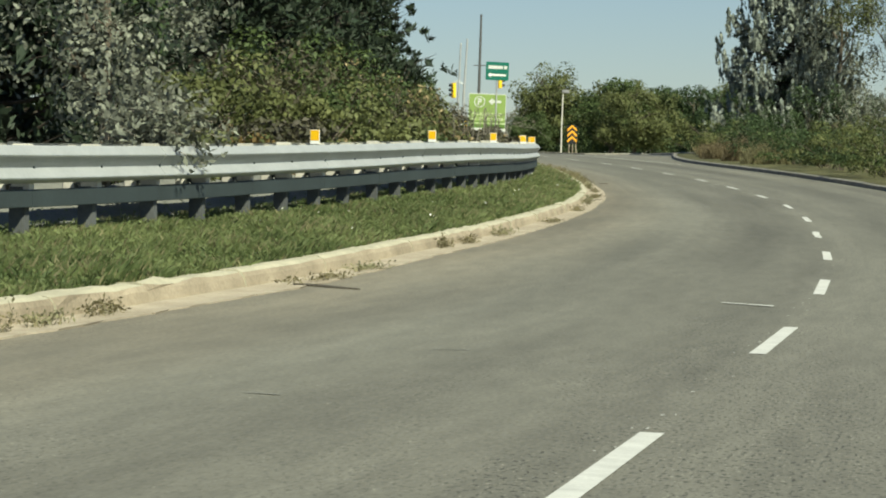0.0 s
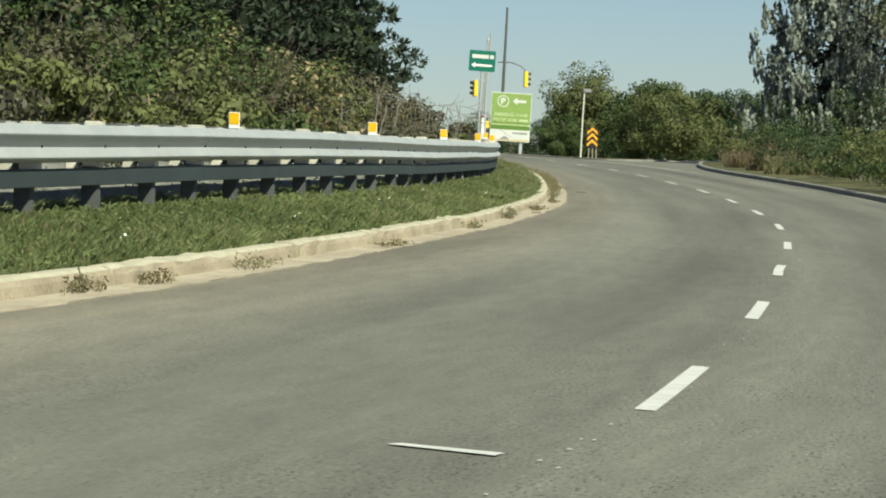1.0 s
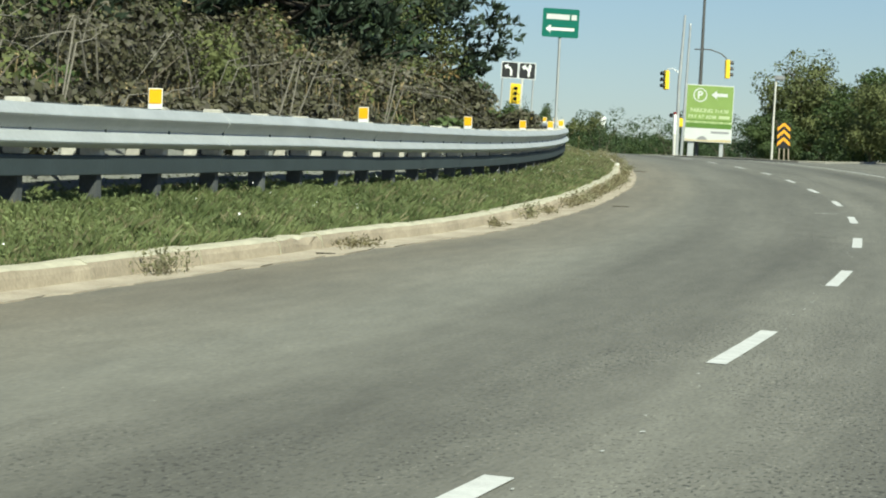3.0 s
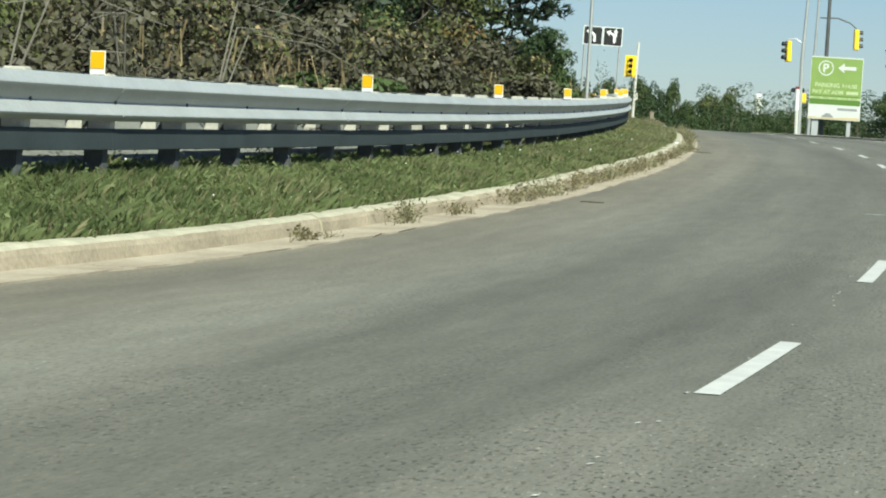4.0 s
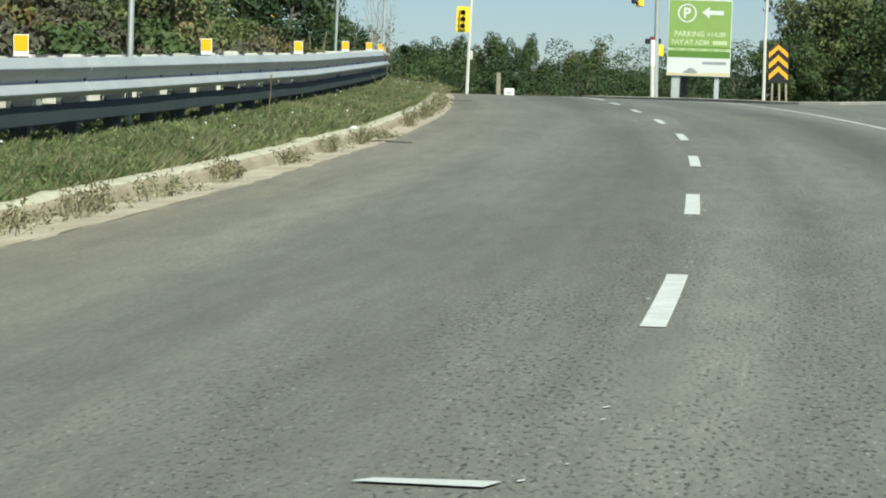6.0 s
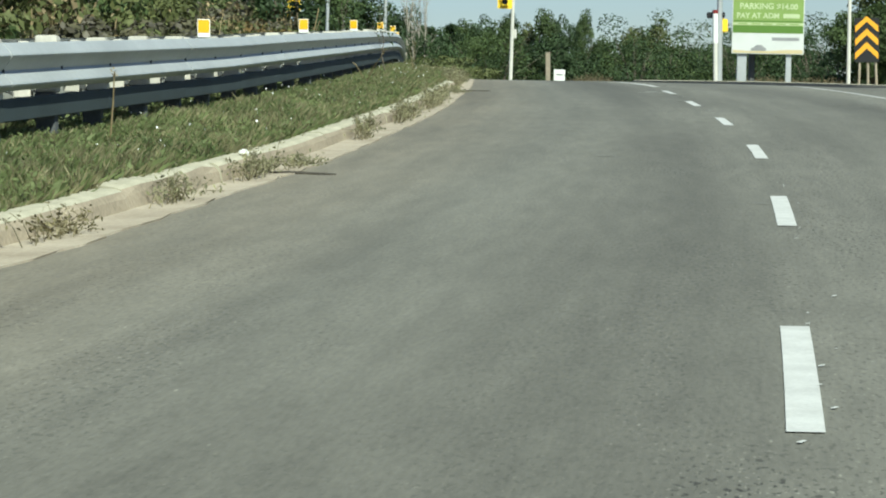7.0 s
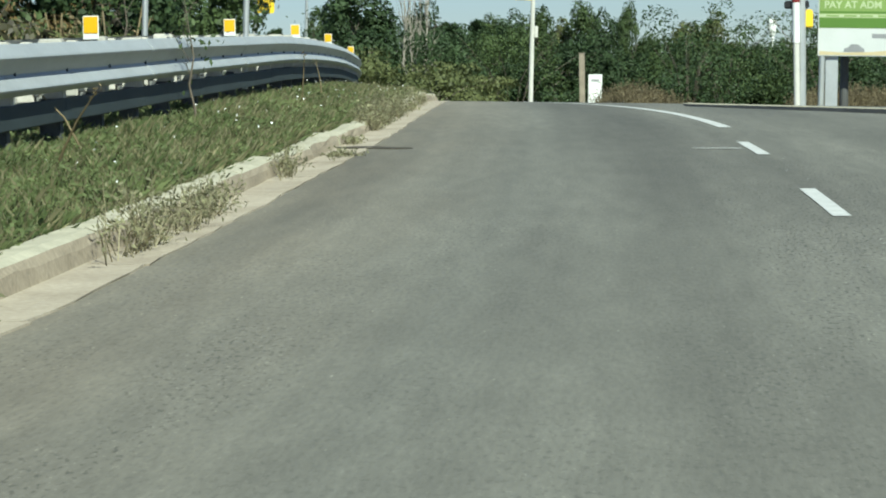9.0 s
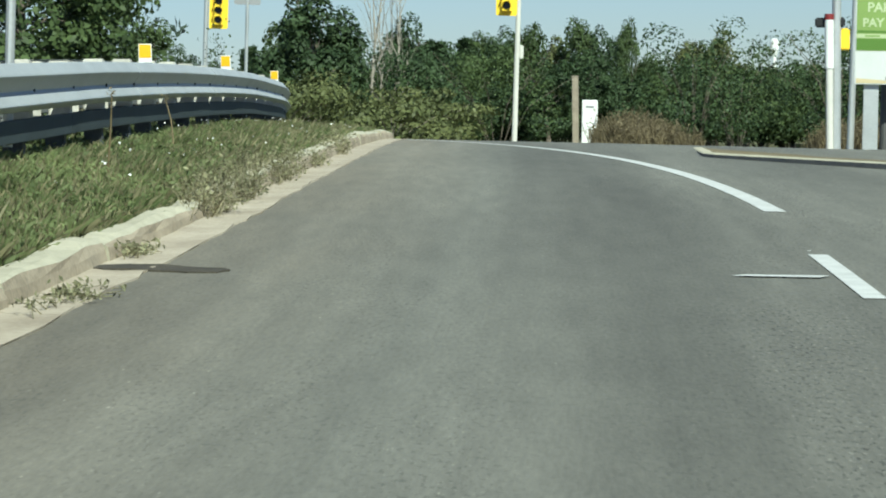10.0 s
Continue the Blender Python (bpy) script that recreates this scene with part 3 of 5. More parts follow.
def limbs(bm, h, spread, rnd, trunk_r, n=7, start=0.25, lean=0.05):
    """A tapered, slightly bent trunk with forked limbs."""
    top = Vector((rnd.normal(0, lean) * h, rnd.normal(0, lean) * h, h))
    pts = [Vector((0, 0, -0.25))] + [top * t + Vector((rnd.normal(0, 0.02) * h, rnd.normal(0, 0.02) * h, 0)) * (t < 1) for t in (0.12, 0.3, 0.5, 0.75, 1)]
    tube_bm(pts, [trunk_r * 1.3, trunk_r, trunk_r * 0.85, trunk_r * 0.65, trunk_r * 0.35, trunk_r * 0.1], 8, bm)
    for i in range(n):
        t = start + (0.9 - start) * i / max(1, n - 1)
        a = rnd.uniform(0, 2 * math.pi)
        r = spread * (0.9 - 0.4 * t)
        p0 = top * t
        p1 = p0 + Vector((math.cos(a) * r * 0.5, math.sin(a) * r * 0.5, h * 0.10))
        p2 = p0 + Vector((math.cos(a) * r, math.sin(a) * r, h * rnd.uniform(0.10, 0.22)))
        w = trunk_r * (0.55 - 0.3 * t)
        tube_bm([p0, p1, p2], [w, w * 0.6, w * 0.15], 6, bm)
        for _ in range(2):
            q = p1 + Vector((rnd.normal(0, r * 0.35), rnd.normal(0, r * 0.35), abs(rnd.normal(0, h * 0.08))))
            tube_bm([p1, (p1 + q) / 2 + Vector((0, 0, 0.03 * h)), q], [w * 0.5, w * 0.3, w * 0.1], 5, bm)
    return bm

def broadleaf(name, x, y, z, h, r, mat, n, size, label, seed, trunk=0.14, low=0.25, clumps=40, group="", bark=None, fill=0.45, category="tree"):
    rnd = np.random.default_rng(seed)
    ob = empty(name, pose(x, y, z), label, category, group)
    part("trunk", limbs(bmesh.new(), h * 0.9, r * 0.8, rnd, trunk, 8), bark or BARK, ob)
    hz = h * (1 - low) / 2
    p, out_ = puffs(n, (0, 0, h * low + hz), (r, r, hz), clumps, rnd, fill)
    v, f = leaves(p, size, 0.6, 0.4, rnd, None, out_)
    soup("crown", v, f, mat, ob)
    return ob

def bush(name, x, y, z, h, r, mat, n, size, label, seed, group="", clumps=26, mat2=None, stretch=1.0):
    rnd = np.random.default_rng(seed)
    ob = empty(name, pose(x, y, z, 0, 0, rnd.uniform(0, 360)), label, "bush", group)
    bm = bmesh.new()
    for _ in range(9):
        a, q = rnd.uniform(0, 2 * math.pi), rnd.uniform(0.3, 0.95)
        tip = Vector((math.cos(a) * r * q, math.sin(a) * r * q * stretch, h * rnd.uniform(0.6, 1.0)))
        tube_bm([(tip.x * 0.1, tip.y * 0.1, -0.15), (tip.x * 0.4, tip.y * 0.4, tip.z * 0.55), tip], [0.025, 0.016, 0.005], 5, bm)
    tagged(part("stem_tangle", bm, BARK, ob), kind="stuff")
    p, out_ = puffs(n, (0, 0, h * 0.5), (r, r * stretch, h * 0.52), clumps, rnd, 0.35, (0.16, 0.36))
    p[:, 2] = np.maximum(p[:, 2], 0.02 + 0.1 * rnd.random(len(p)))
    v, f = leaves(p, size, 0.55, 0.3, rnd, None, out_)
    if mat2:
        k = len(p) // 3
        soup("foliage", v[: 4 * (len(p) - k)], f[: len(p) - k], mat, ob)
        soup("dry_growth", v[4 * (len(p) - k):], f[: k], mat2, ob)
    else:
        soup("foliage", v, f, mat, ob)
    return ob

def pine(name, x, y, z, h, r, mat, label, seed, low=0.1, whorls=20, per=8, needles=70, size=0.22, trunk=0.2, group="", droop=-0.05, sparse=1.0):
    """A conifer: tiers of limbs with tufts of needles along them."""
    rnd = np.random.default_rng(seed)
    ob = empty(name, pose(x, y, z), label, "tree", group)
    bm = bmesh.new()
    tube_bm([(0, 0, -0.3), (0.05, 0, h * 0.4), (0, 0.05, h * 0.98)], [trunk * 1.2, trunk * 0.8, 0.03], 8, bm)
    pts, axs = [], []
    for i in range(whorls):
        t = low + (0.97 - low) * i / (whorls - 1)
        for k in range(per):
            a = rnd.uniform(0, 2 * math.pi)
            ln = r * (1.02 - t) ** 0.75 * rnd.uniform(0.55, 1.15) + 0.2
            d = Vector((math.cos(a), math.sin(a), rnd.uniform(-0.1, 0.35) + droop))
            p0 = Vector((0, 0, h * t))
            tip = p0 + d * ln + Vector((0, 0, 0.12 * ln))
            mid = p0 + d * ln * 0.5
            tube_bm([p0, mid, tip], [0.045 * (1.1 - t) * trunk / 0.2, 0.028 * trunk / 0.2, 0.006], 5, bm)
            m = int(needles / 8 * ln / r * sparse) + 2
            q = rnd.uniform(0.3, 1.05, m) ** 0.7
            tuft = np.outer(1 - q, p0) + np.outer(q, tip) + rnd.normal(0, 0.11 * ln + 0.04, (m, 3)) * (1, 1, 0.55)
            ways = rnd.normal(0, 1, (m * 11, 3))
            ways /= np.linalg.norm(ways, axis=1)[:, None]
            ways = ways * (1, 1, 0.8) + (d.x * 0.35, d.y * 0.35, 0.45)
            pts.append(np.repeat(tuft, 11, 0) + ways * size * rnd.uniform(0.4, 0.8))
            axs.append(ways)
    part("trunk", bm, BARK_PINE, ob)
    v, f = leaves(np.concatenate(pts), size * 1.15, 0.34, 0.6, rnd, np.concatenate(axs))
    soup("crown", v, f, mat, ob)
    return ob

@functools.lru_cache(maxsize=None)
def ground_line(step):
    row = ground_row(step / 8)
    return [q[0] for q in row], [q[2] for q in row]
def verge_z(x, y):
    """Height of the ground sheet beside the road."""
    xs, zs = ground_line(round(y * 8))
    return float(np.interp(x, xs, zs))

# grass between the kerb and the guardrail, and under it
gn = 420000
gy = 10 + 166 * rng.random(gn)
gw = rng.random(gn) ** 0.9
gx = np.array([x_edge(v) - 0.56 for v in gy])
gr = np.array([x_rail(v) - 0.45 for v in gy])
gx = gx + (gr - gx) * gw
gz = np.array([verge_z(a, b) for a, b in zip(gx, gy)])
patch = np.array([noise.noise((a * 0.9, b * 0.5, 0)) for a, b in zip(gx, gy)])
fine_patch = np.array([noise.noise((a * 3.1, b * 2.3, 7)) for a, b in zip(gx, gy)])
tall = np.interp(gy, [10, 60, 85, 105, 135, 176], [0.075, 0.076, 0.074, 0.072, 0.070, 0.08])
gh = tall * np.clip(1 + 0.7 * patch + 0.8 * fine_patch, 0.3, 2.2) * rng.uniform(0.5, 1.3, gn) * np.interp(gw, [0, 0.08, 0.6, 0.8], [0.6, 1, 1.0, 0.75])
dry_share = np.interp(gy, [10, 80, 106, 150], [0.05, 0.10, 0.30, 0.30]) * np.interp(gw, [0, 0.3, 0.8], [1.5, 1.2, 0.6]) + 0.25 * np.clip(patch, 0, 1)
is_dry = rng.random(gn) < dry_share
ga = rng.uniform(0, 2 * math.pi, gn)
drift = np.stack([0.2 * fine_patch, 0.2 * patch], 1)
lean = (rng.normal(0, 0.5, (gn, 2)) + drift) * gh[:, None]
lean[:, 0] += (gw < 0.06) * rng.uniform(0, 1, gn) * np.interp(gy, [60, 110], [0.05, 0.09])
bw = rng.uniform(0.003, 0.0065, gn)
b0 = np.stack([gx - np.cos(ga) * bw, gy - np.sin(ga) * bw, gz - 0.02], 1)
b1 = np.stack([gx + np.cos(ga) * bw, gy + np.sin(ga) * bw, gz - 0.02], 1)
mid = np.stack([gx + lean[:, 0] * 0.35 - np.cos(ga) * bw, gy + lean[:, 1] * 0.35 - np.sin(ga) * bw, gz + gh * 0.6], 1)
tip = np.stack([gx + lean[:, 0], gy + lean[:, 1], gz + gh * np.where(is_dry, 1.25, 1.0)], 1)
for nm, sel, mt, lb in (("grass", ~is_dry, L_GRASS, "uneven green grass on the sloping median verge"), ("dry_grass", is_dry, L_DRYGRASS, "straw-coloured dry grass stalks on the verge")):
    k = int(sel.sum())
    v = np.stack([b0[sel], b1[sel], tip[sel], mid[sel]], 1).reshape(-1, 3)
    tagged(soup(nm, v, np.arange(4 * k).reshape(-1, 4), mt), lb, "grass", kind="stuff")

# low broad weeds and clover in the grass
cn = 42000
cy = rng.uniform(10, 176, cn)
cx = np.array([x_edge(v) - 0.62 for v in cy])
cx = cx + (np.array([x_rail(v) - 0.6 for v in cy]) - cx) * rng.random(cn)
cz = np.array([verge_z(a, b) for a, b in zip(cx, cy)]) + rng.uniform(0.01, 0.09, cn)
v, f = leaves(np.stack([cx, cy, cz], 1), 0.045, 0.5, 0.8, None, None, np.tile((0.2, -0.3, 1.0), (cn, 1)))
tagged(soup("clover", v, f, L_GRASS), "low broad-leaved weeds among the verge grass", "weeds", kind="stuff")
fn_ = 300
fy = 14 + 158 * rng.random(fn_) ** 0.6
fx = np.array([x_edge(v) - 0.7 for v in fy])
fx = fx + (np.array([x_rail(v) for v in fy]) - fx) * rng.random(fn_)
fz = np.array([verge_z(a, b) for a, b in zip(fx, fy)]) + rng.uniform(0.09, 0.17, fn_)
v, f = leaves(np.stack([fx, fy, fz], 1), 0.022, 0.9, 0.9)
tagged(soup("white_flowers", v, f, WHITE), "small white clover flowers in the grass", "flowers", kind="stuff")

# weeds in the gutter
def gutter_weed(y, off, h, r, n, mat, seed, flat=0.0, ln=1.0):
    rnd = np.random.default_rng(seed)
    x = x_edge(y) + off
    ob = empty("gutter_weed", pose(x, y, road_z(y) + edge_rise(y), 0, 0, heading(x_edge, y)), "scrubby dry weed growing from the gutter joint", "weed", "gutter weeds")
    bm = bmesh.new()
    pts = []
    for _ in range(int(n * 1.5)):
        a = rnd.uniform(0, 2 * math.pi)
        q = r * rnd.uniform(0.1, 1.0)
        b = Vector((rnd.normal(0, 0.03), rnd.normal(0, 0.08) * ln * 3, 0))
        tipv = b + Vector((math.cos(a) * q, math.sin(a) * q * ln, h * rnd.uniform(0.35, 1.0) * (1 - 0.5 * (q / r) ** 2) * (1 - flat)))
        tipv.x = max(tipv.x, -0.16)
        knee = b.lerp(tipv, 0.45) + Vector((rnd.normal(0, 0.02), rnd.normal(0, 0.02), 0.14 * h))
        tube_bm([b - Vector((0, 0, 0.02)), knee, tipv], [0.004, 0.003, 0.0015], 3, bm)
        for t in rnd.uniform(0.15, 1.0, 8):
            pts.append((b.lerp(knee, t / 0.45) if t < 0.45 else knee.lerp(tipv, (t - 0.45) / 0.55)) + Vector(rnd.normal(0, 0.022, 3)))
    tagged(part("stalk_clump", bm, L_STALK, ob), kind="stuff")
    v, f = leaves(np.array(pts), 0.038, 0.40, 0.5, rnd)
    v[:, 2] = np.maximum(v[:, 2], 0.01)
    tagged(soup("foliage", v, f, mat, ob), kind="stuff")
    return ob
sd = 100
for y, off, h, r, n, flat, ln in ((15.9, -0.2, 0.22, 0.2, 26, 0, 1.2), (17.2, -0.15, 0.1, 0.12, 14, 0, 1), (18.6, -0.2, 0.14, 0.12, 16, 0, 1), (25.2, -0.05, 0.10, 0.22, 22, 0.3, 2.5), (27.5, -0.1, 0.08, 0.25, 26, 0.5, 2.5),
                                  (33.4, -0.25, 0.16, 0.12, 16, 0, 1), (35.2, -0.2, 0.12, 0.15, 16, 0, 1), (38.6, -0.2, 0.14, 0.18, 18, 0, 1.4), (45.5, -0.1, 0.10, 0.2, 20, 0.3, 1.6), (53.8, -0.2, 0.12, 0.15, 16, 0, 1),
                                  (60.1, -0.22, 0.24, 0.22, 24, 0, 1.2), (66.3, -0.15, 0.16, 0.22, 22, 0.2, 1.4), (74.8, -0.15, 0.12, 0.14, 16, 0, 1), (78.6, -0.2, 0.26, 0.2, 24, 0, 1.2), (80.9, -0.2, 0.16, 0.13, 16, 0, 1), (84.6, -0.2, 0.28, 0.25, 40, 0, 2.4), (86.6, -0.2, 0.26, 0.22, 40, 0, 2.4),
                                  (89.4, -0.2, 0.30, 0.22, 34, 0, 1.6), (91.3, -0.2, 0.24, 0.22, 34, 0, 2.2), (93.3, -0.2, 0.26, 0.22, 34, 0, 2.2), (95.4, -0.2, 0.26, 0.22, 34, 0, 2.2), (97.6, -0.2, 0.3, 0.22, 34, 0, 2.2), (100.0, -0.2, 0.22, 0.2, 30, 0, 2.0), (102.7, -0.22, 0.26, 0.2, 30, 0, 1.8), (106.4, -0.22, 0.22, 0.2, 24, 0, 1.5), (109.6, -0.22, 0.24, 0.2, 26, 0, 1.5),
                                  (112.6, -0.2, 0.28, 0.28, 34, 0, 1.8), (114.3, -0.1, 0.16, 0.25, 26, 0.3, 1.6), (119.6, -0.2, 0.34, 0.26, 36, 0, 1.3), (124.2, -0.22, 0.34, 0.28, 36, 0, 1.6), (125.7, -0.22, 0.34, 0.28, 34, 0, 1.6), (132.8, -0.22, 0.30, 0.26, 30, 0, 1.4), (130.2, -0.2, 0.42, 0.3, 46, 0, 1.8), (131.6, -0.2, 0.36, 0.28, 36, 0, 1.4),
                                  (137.4, -0.25, 0.34, 0.2, 26, 0, 1.2), (140.7, -0.1, 0.10, 0.24, 24, 0.4, 1.5), (143.4, -0.25, 0.12, 0.16, 18, 0.2, 1), (147.5, -0.28, 0.36, 0.28, 40, 0, 1.8), (149.4, -0.3, 0.36, 0.28, 40, 0, 1.8), (152.5, -0.3, 0.34, 0.26, 36, 0, 1.8), (156.0, -0.3, 0.26, 0.22, 24, 0, 1.4), (160.5, -0.3, 0.3, 0.24, 26, 0, 1.4)):
    sd += 1
    gutter_weed(y, off, h, r, n, L_WEED if sd % 3 and y < 110 else L_WEED_GREEN, sd, flat, ln)

for y, off, h in ((147.2, -0.42, 0.42), (148.6, -0.48, 0.46), (150.2, -0.45, 0.44), (151.8, -0.46, 0.40), (154.2, -0.46, 0.34), (159.0, -0.5, 0.34), (162.5, -0.5, 0.36)):
    sd += 1
    gutter_weed(y, off, h, 0.26, 40, L_WEED_GREEN, sd, 0.0, 1.8)

# crumpled white litter on the kerb
rl = np.random.default_rng(33)
bm = bmesh.new()
bmesh.ops.create_icosphere(bm, subdivisions=2, radius=0.045)
for q in bm.verts:
    q.co *= rl.uniform(0.65, 1.25)
    q.co.z *= 0.7
paper = part("crumpled_paper", bm, WHITE, None)
paper.matrix_world = pose(-31.18, 113.08, road_z(113.08) + edge_rise(113.08) + 0.168)
tagged(paper, "small crumpled white paper lying on the kerb", "litter")

# tall stray stalks and a sapling in front of the rail
for i, (y, d, hh, ln) in enumerate(((147.8, -0.7, 0.62, 0.05), (133.2, -0.5, 0.5, 0.35), (134.6, -0.45, 0.46, -0.4), (112.6, -0.5, 0.55, 0.05), (152.5, -0.6, 0.5, -0.1))):
    x = x_rail(y) - d
    ob = empty("dead_stalk", pose(x, y, verge_z(x, y)), "pale dead weed stalk standing in the verge grass", "weed", "dead stalks")
    part("stem", tube_bm([(0, 0, -0.03), (ln * 0.5, 0.02, hh * 0.6), (ln, 0.0, hh)], [0.009, 0.007, 0.004], 6), L_DRY, ob)
    rnd = np.random.default_rng(700 + i)
    v, f = leaves(np.array([(ln, 0, hh)] * 14) + rnd.normal(0, 0.02, (14, 3)), 0.03, 0.4, 0.5, rnd)
    soup("seed_head", v, f, L_DRY, ob)
for i, (y, d, hh) in enumerate(((140.2, -0.42, 1.25), (141.0, 0.6, 1.35), (168.0, 0.7, 1.3))):
    x = x_rail(y) - d
    ob = empty("sapling", pose(x, y, verge_z(x, y)), "thin leafy sapling growing against the guardrail", "sapling", "saplings")
    rnd = np.random.default_rng(720 + i)
    part("stem", limbs(bmesh.new(), hh, 0.22, rnd, 0.012, 6, 0.35, 0.06), BARK, ob)
    p = rnd.normal(0, 1, (130, 3)) * (0.12, 0.12, 0.28) + (0, 0, hh * 0.8)
    v, f = leaves(p, 0.06, 0.5, 0.4, rnd)
    soup("foliage", v, f, L_GREEN, ob)
# ---- plants behind the guardrail ----
def behind(y, d):
    """A place d metres behind the guardrail."""
    a = radians(heading(x_rail, y))
    x, v = x_rail(y) - d * math.cos(a), y - d * math.sin(a)
    return x, v, verge_z(x, v)
BARK_GREY = material("grey_twig_bark", (0.17, 0.155, 0.125), 0.95, vary=0.3, scale=4, fine=25, bump=0.3, dist=0.01)
L_TWIG = leaf_mat("grey_dry_twigs", (0.060, 0.056, 0.040), (0.105, 0.095, 0.070), 0.35, 0.1)
rb = np.random.default_rng(77)
kinds = [(L_OLIVE, "dense olive-green shrub behind the guardrail", None), (L_OLIVE, "yellowing leafy shrub with dry stems behind the guardrail", L_DRY), (L_RUST, "shrub turning autumn brown behind the guardrail", L_OLIVE), (L_GREEN, "mid-green tangled shrub behind the guardrail", None), (L_BROWN, "brownish leafy shrub with dry twigs behind the guardrail", L_TWIG)]
y, k = 34.0, 0
while y < 168:
    near = y < 62
    for row, (d, hh) in enumerate(((1.75, 0.95), (3.4, 1.95), (6.0, 2.0 if y < 78 else 2.5))):
        if (row == 2 and (y > 150 or y < 47)) or (row == 1 and (y > 162 or y < 43)):
            continue
        yy = y + rb.uniform(-0.8, 0.8)
        x, v, z = behind(yy, d + rb.uniform(-0.3, 0.5))
        h = hh * rb.uniform(0.8, 1.2) * float(np.interp(yy, [34, 50, 100, 130, 150, 168], [1.0, 1.1, 1.0, 0.85, 0.6, 0.45]))
        pick = kinds[int(rb.choice(5, p=[0.36, 0.22, 0.04, 0.24, 0.14] if y < 60 else [0.05, 0.07, 0.02, 0.10, 0.76] if y < 112 else [0.20, 0.24, 0.08, 0.18, 0.30]))]
        bush("bush", x, v, z - 0.05, h, 1.05 + 0.4 * row, pick[0], 2900 if row < 2 else 3400, 0.105 if y < 90 else 0.115, pick[1], 500 + k, "bushes behind the guardrail", 26, pick[2], 1.1)
        k += 1
    y += 2.5
# tall dry stalks standing up between the shrubs
sn = 3600
sy = rb.uniform(44, 150, sn)
sdist = rb.uniform(1.5, 4.6, sn)
sx, sz = np.zeros(sn), np.zeros(sn)
for i in range(sn):
    sx[i], sy[i], sz[i] = behind(sy[i], sdist[i])
sh = rb.uniform(0.4, 1.05, sn) * np.clip(0.9 + 0.9 * np.array([noise.noise((a * 0.25, b * 0.25, 3)) for a, b in zip(sx, sy)]), 0.35, 1.5)
ln = rb.normal(0, 0.16, (sn, 2)) * sh[:, None]
w = rb.uniform(0.006, 0.012, sn)
ang = rb.uniform(0, math.pi, sn)
c, s_ = np.cos(ang) * w, np.sin(ang) * w
v = np.stack([np.stack([sx - c, sy - s_, sz], 1), np.stack([sx + c, sy + s_, sz], 1), np.stack([sx + ln[:, 0] + c, sy + ln[:, 1] + s_, sz + sh], 1), np.stack([sx + ln[:, 0] - c, sy + ln[:, 1] - s_, sz + sh], 1)], 1).reshape(-1, 3)
tagged(soup("dry_stalks", v, np.arange(4 * sn).reshape(-1, 4), L_DRY), "tall straw-coloured weed stalks behind the guardrail", "weeds", kind="stuff")
hx, hy, hz = sx + ln[:, 0], sy + ln[:, 1], sz + sh
p = np.repeat(np.stack([hx, hy, hz], 1)[: sn // 2], 6, 0) + rb.normal(0, 0.06, (sn // 2 * 6, 3)) * (0.5, 0.5, 1.6) - (0, 0, 0.1)
v, f = leaves(p, 0.07, 0.3, 0.4, rb)
tagged(soup("seed_heads", v, f, L_DRY), "dry seed heads on tall weed stalks", "weeds", kind="stuff")

# bare grey branches arching out of the dark growth
for i in range(9):
    rnd = np.random.default_rng(820 + i)
    yb_ = 59.5 + 2.6 * i + rnd.uniform(-0.5, 0.5)
    x, v, z = behind(yb_, rnd.uniform(0.7, 1.3))
    ob = empty("bare_branch", pose(x, v, z, 0, 0, rnd.uniform(-25, 25)), "bare grey branch arching behind the guardrail", "branch", "bare branches")
    bm = bmesh.new()
    for q in range(3):
        sgn = rnd.choice((-1, 1))
        ln_, up_ = rnd.uniform(0.7, 1.6), rnd.uniform(0.5, 1.25)
        p0, p1 = Vector((0, 0, -0.1)), Vector((rnd.uniform(-0.1, 0.2), sgn * ln_ * 0.35, up_))
        p2, p3 = Vector((rnd.uniform(0.0, 0.3), sgn * ln_ * 0.8, up_ * rnd.uniform(0.85, 1.1))), Vector((rnd.uniform(0.0, 0.4), sgn * ln_ * 1.3, up_ * rnd.uniform(0.55, 1.0)))
        tube_bm([p0, p1, p2, p3], [0.012, 0.009, 0.006, 0.003], 5, bm)
        for t in (0.3, 0.7):
            b0 = p1.lerp(p2, t)
            tube_bm([b0, b0 + Vector((rnd.uniform(0, 0.2), sgn * 0.25, rnd.uniform(-0.2, 0.4)))], [0.005, 0.002], 4, bm)
    tagged(part("twig_tangle", bm, BARK_GREY, ob), kind="stuff")

# silver-leaved shrub leaning over the rail
broadleaf("silver_tree", -13.5, 31.5, verge_z(-13.5, 31.5) - 0.05, 4.2, 1.35, L_SILVER, 5200, 0.085, "silver-grey leaved shrub tree overhanging the guardrail", 31, 0.07, 0.05, 46, "", BARK, 0.25)
x, v, z = behind(29.7, -0.05)
branch = empty("overhanging_branch", pose(x, v, z), "silvery leafy branch hanging over the guardrail", "branch")
rq = np.random.default_rng(12)
bm = bmesh.new()
pp = []
for i in range(26):
    p0 = Vector((-1.3, 0.9, 0.1))
    tipv = Vector((rq.uniform(-0.25, 0.60), rq.uniform(-1.2, 0.7), rq.uniform(0.60, 1.45)))
    m1 = p0.lerp(tipv, 0.5) + Vector((0, 0, 0.6))
    tube_bm([p0, m1, tipv], [0.014, 0.009, 0.003], 5, bm)
    for t in rq.uniform(0.0, 1.0, 75):
        pp.append((m1.lerp(tipv, t)) + Vector(rq.normal(0, 0.08, 3)))
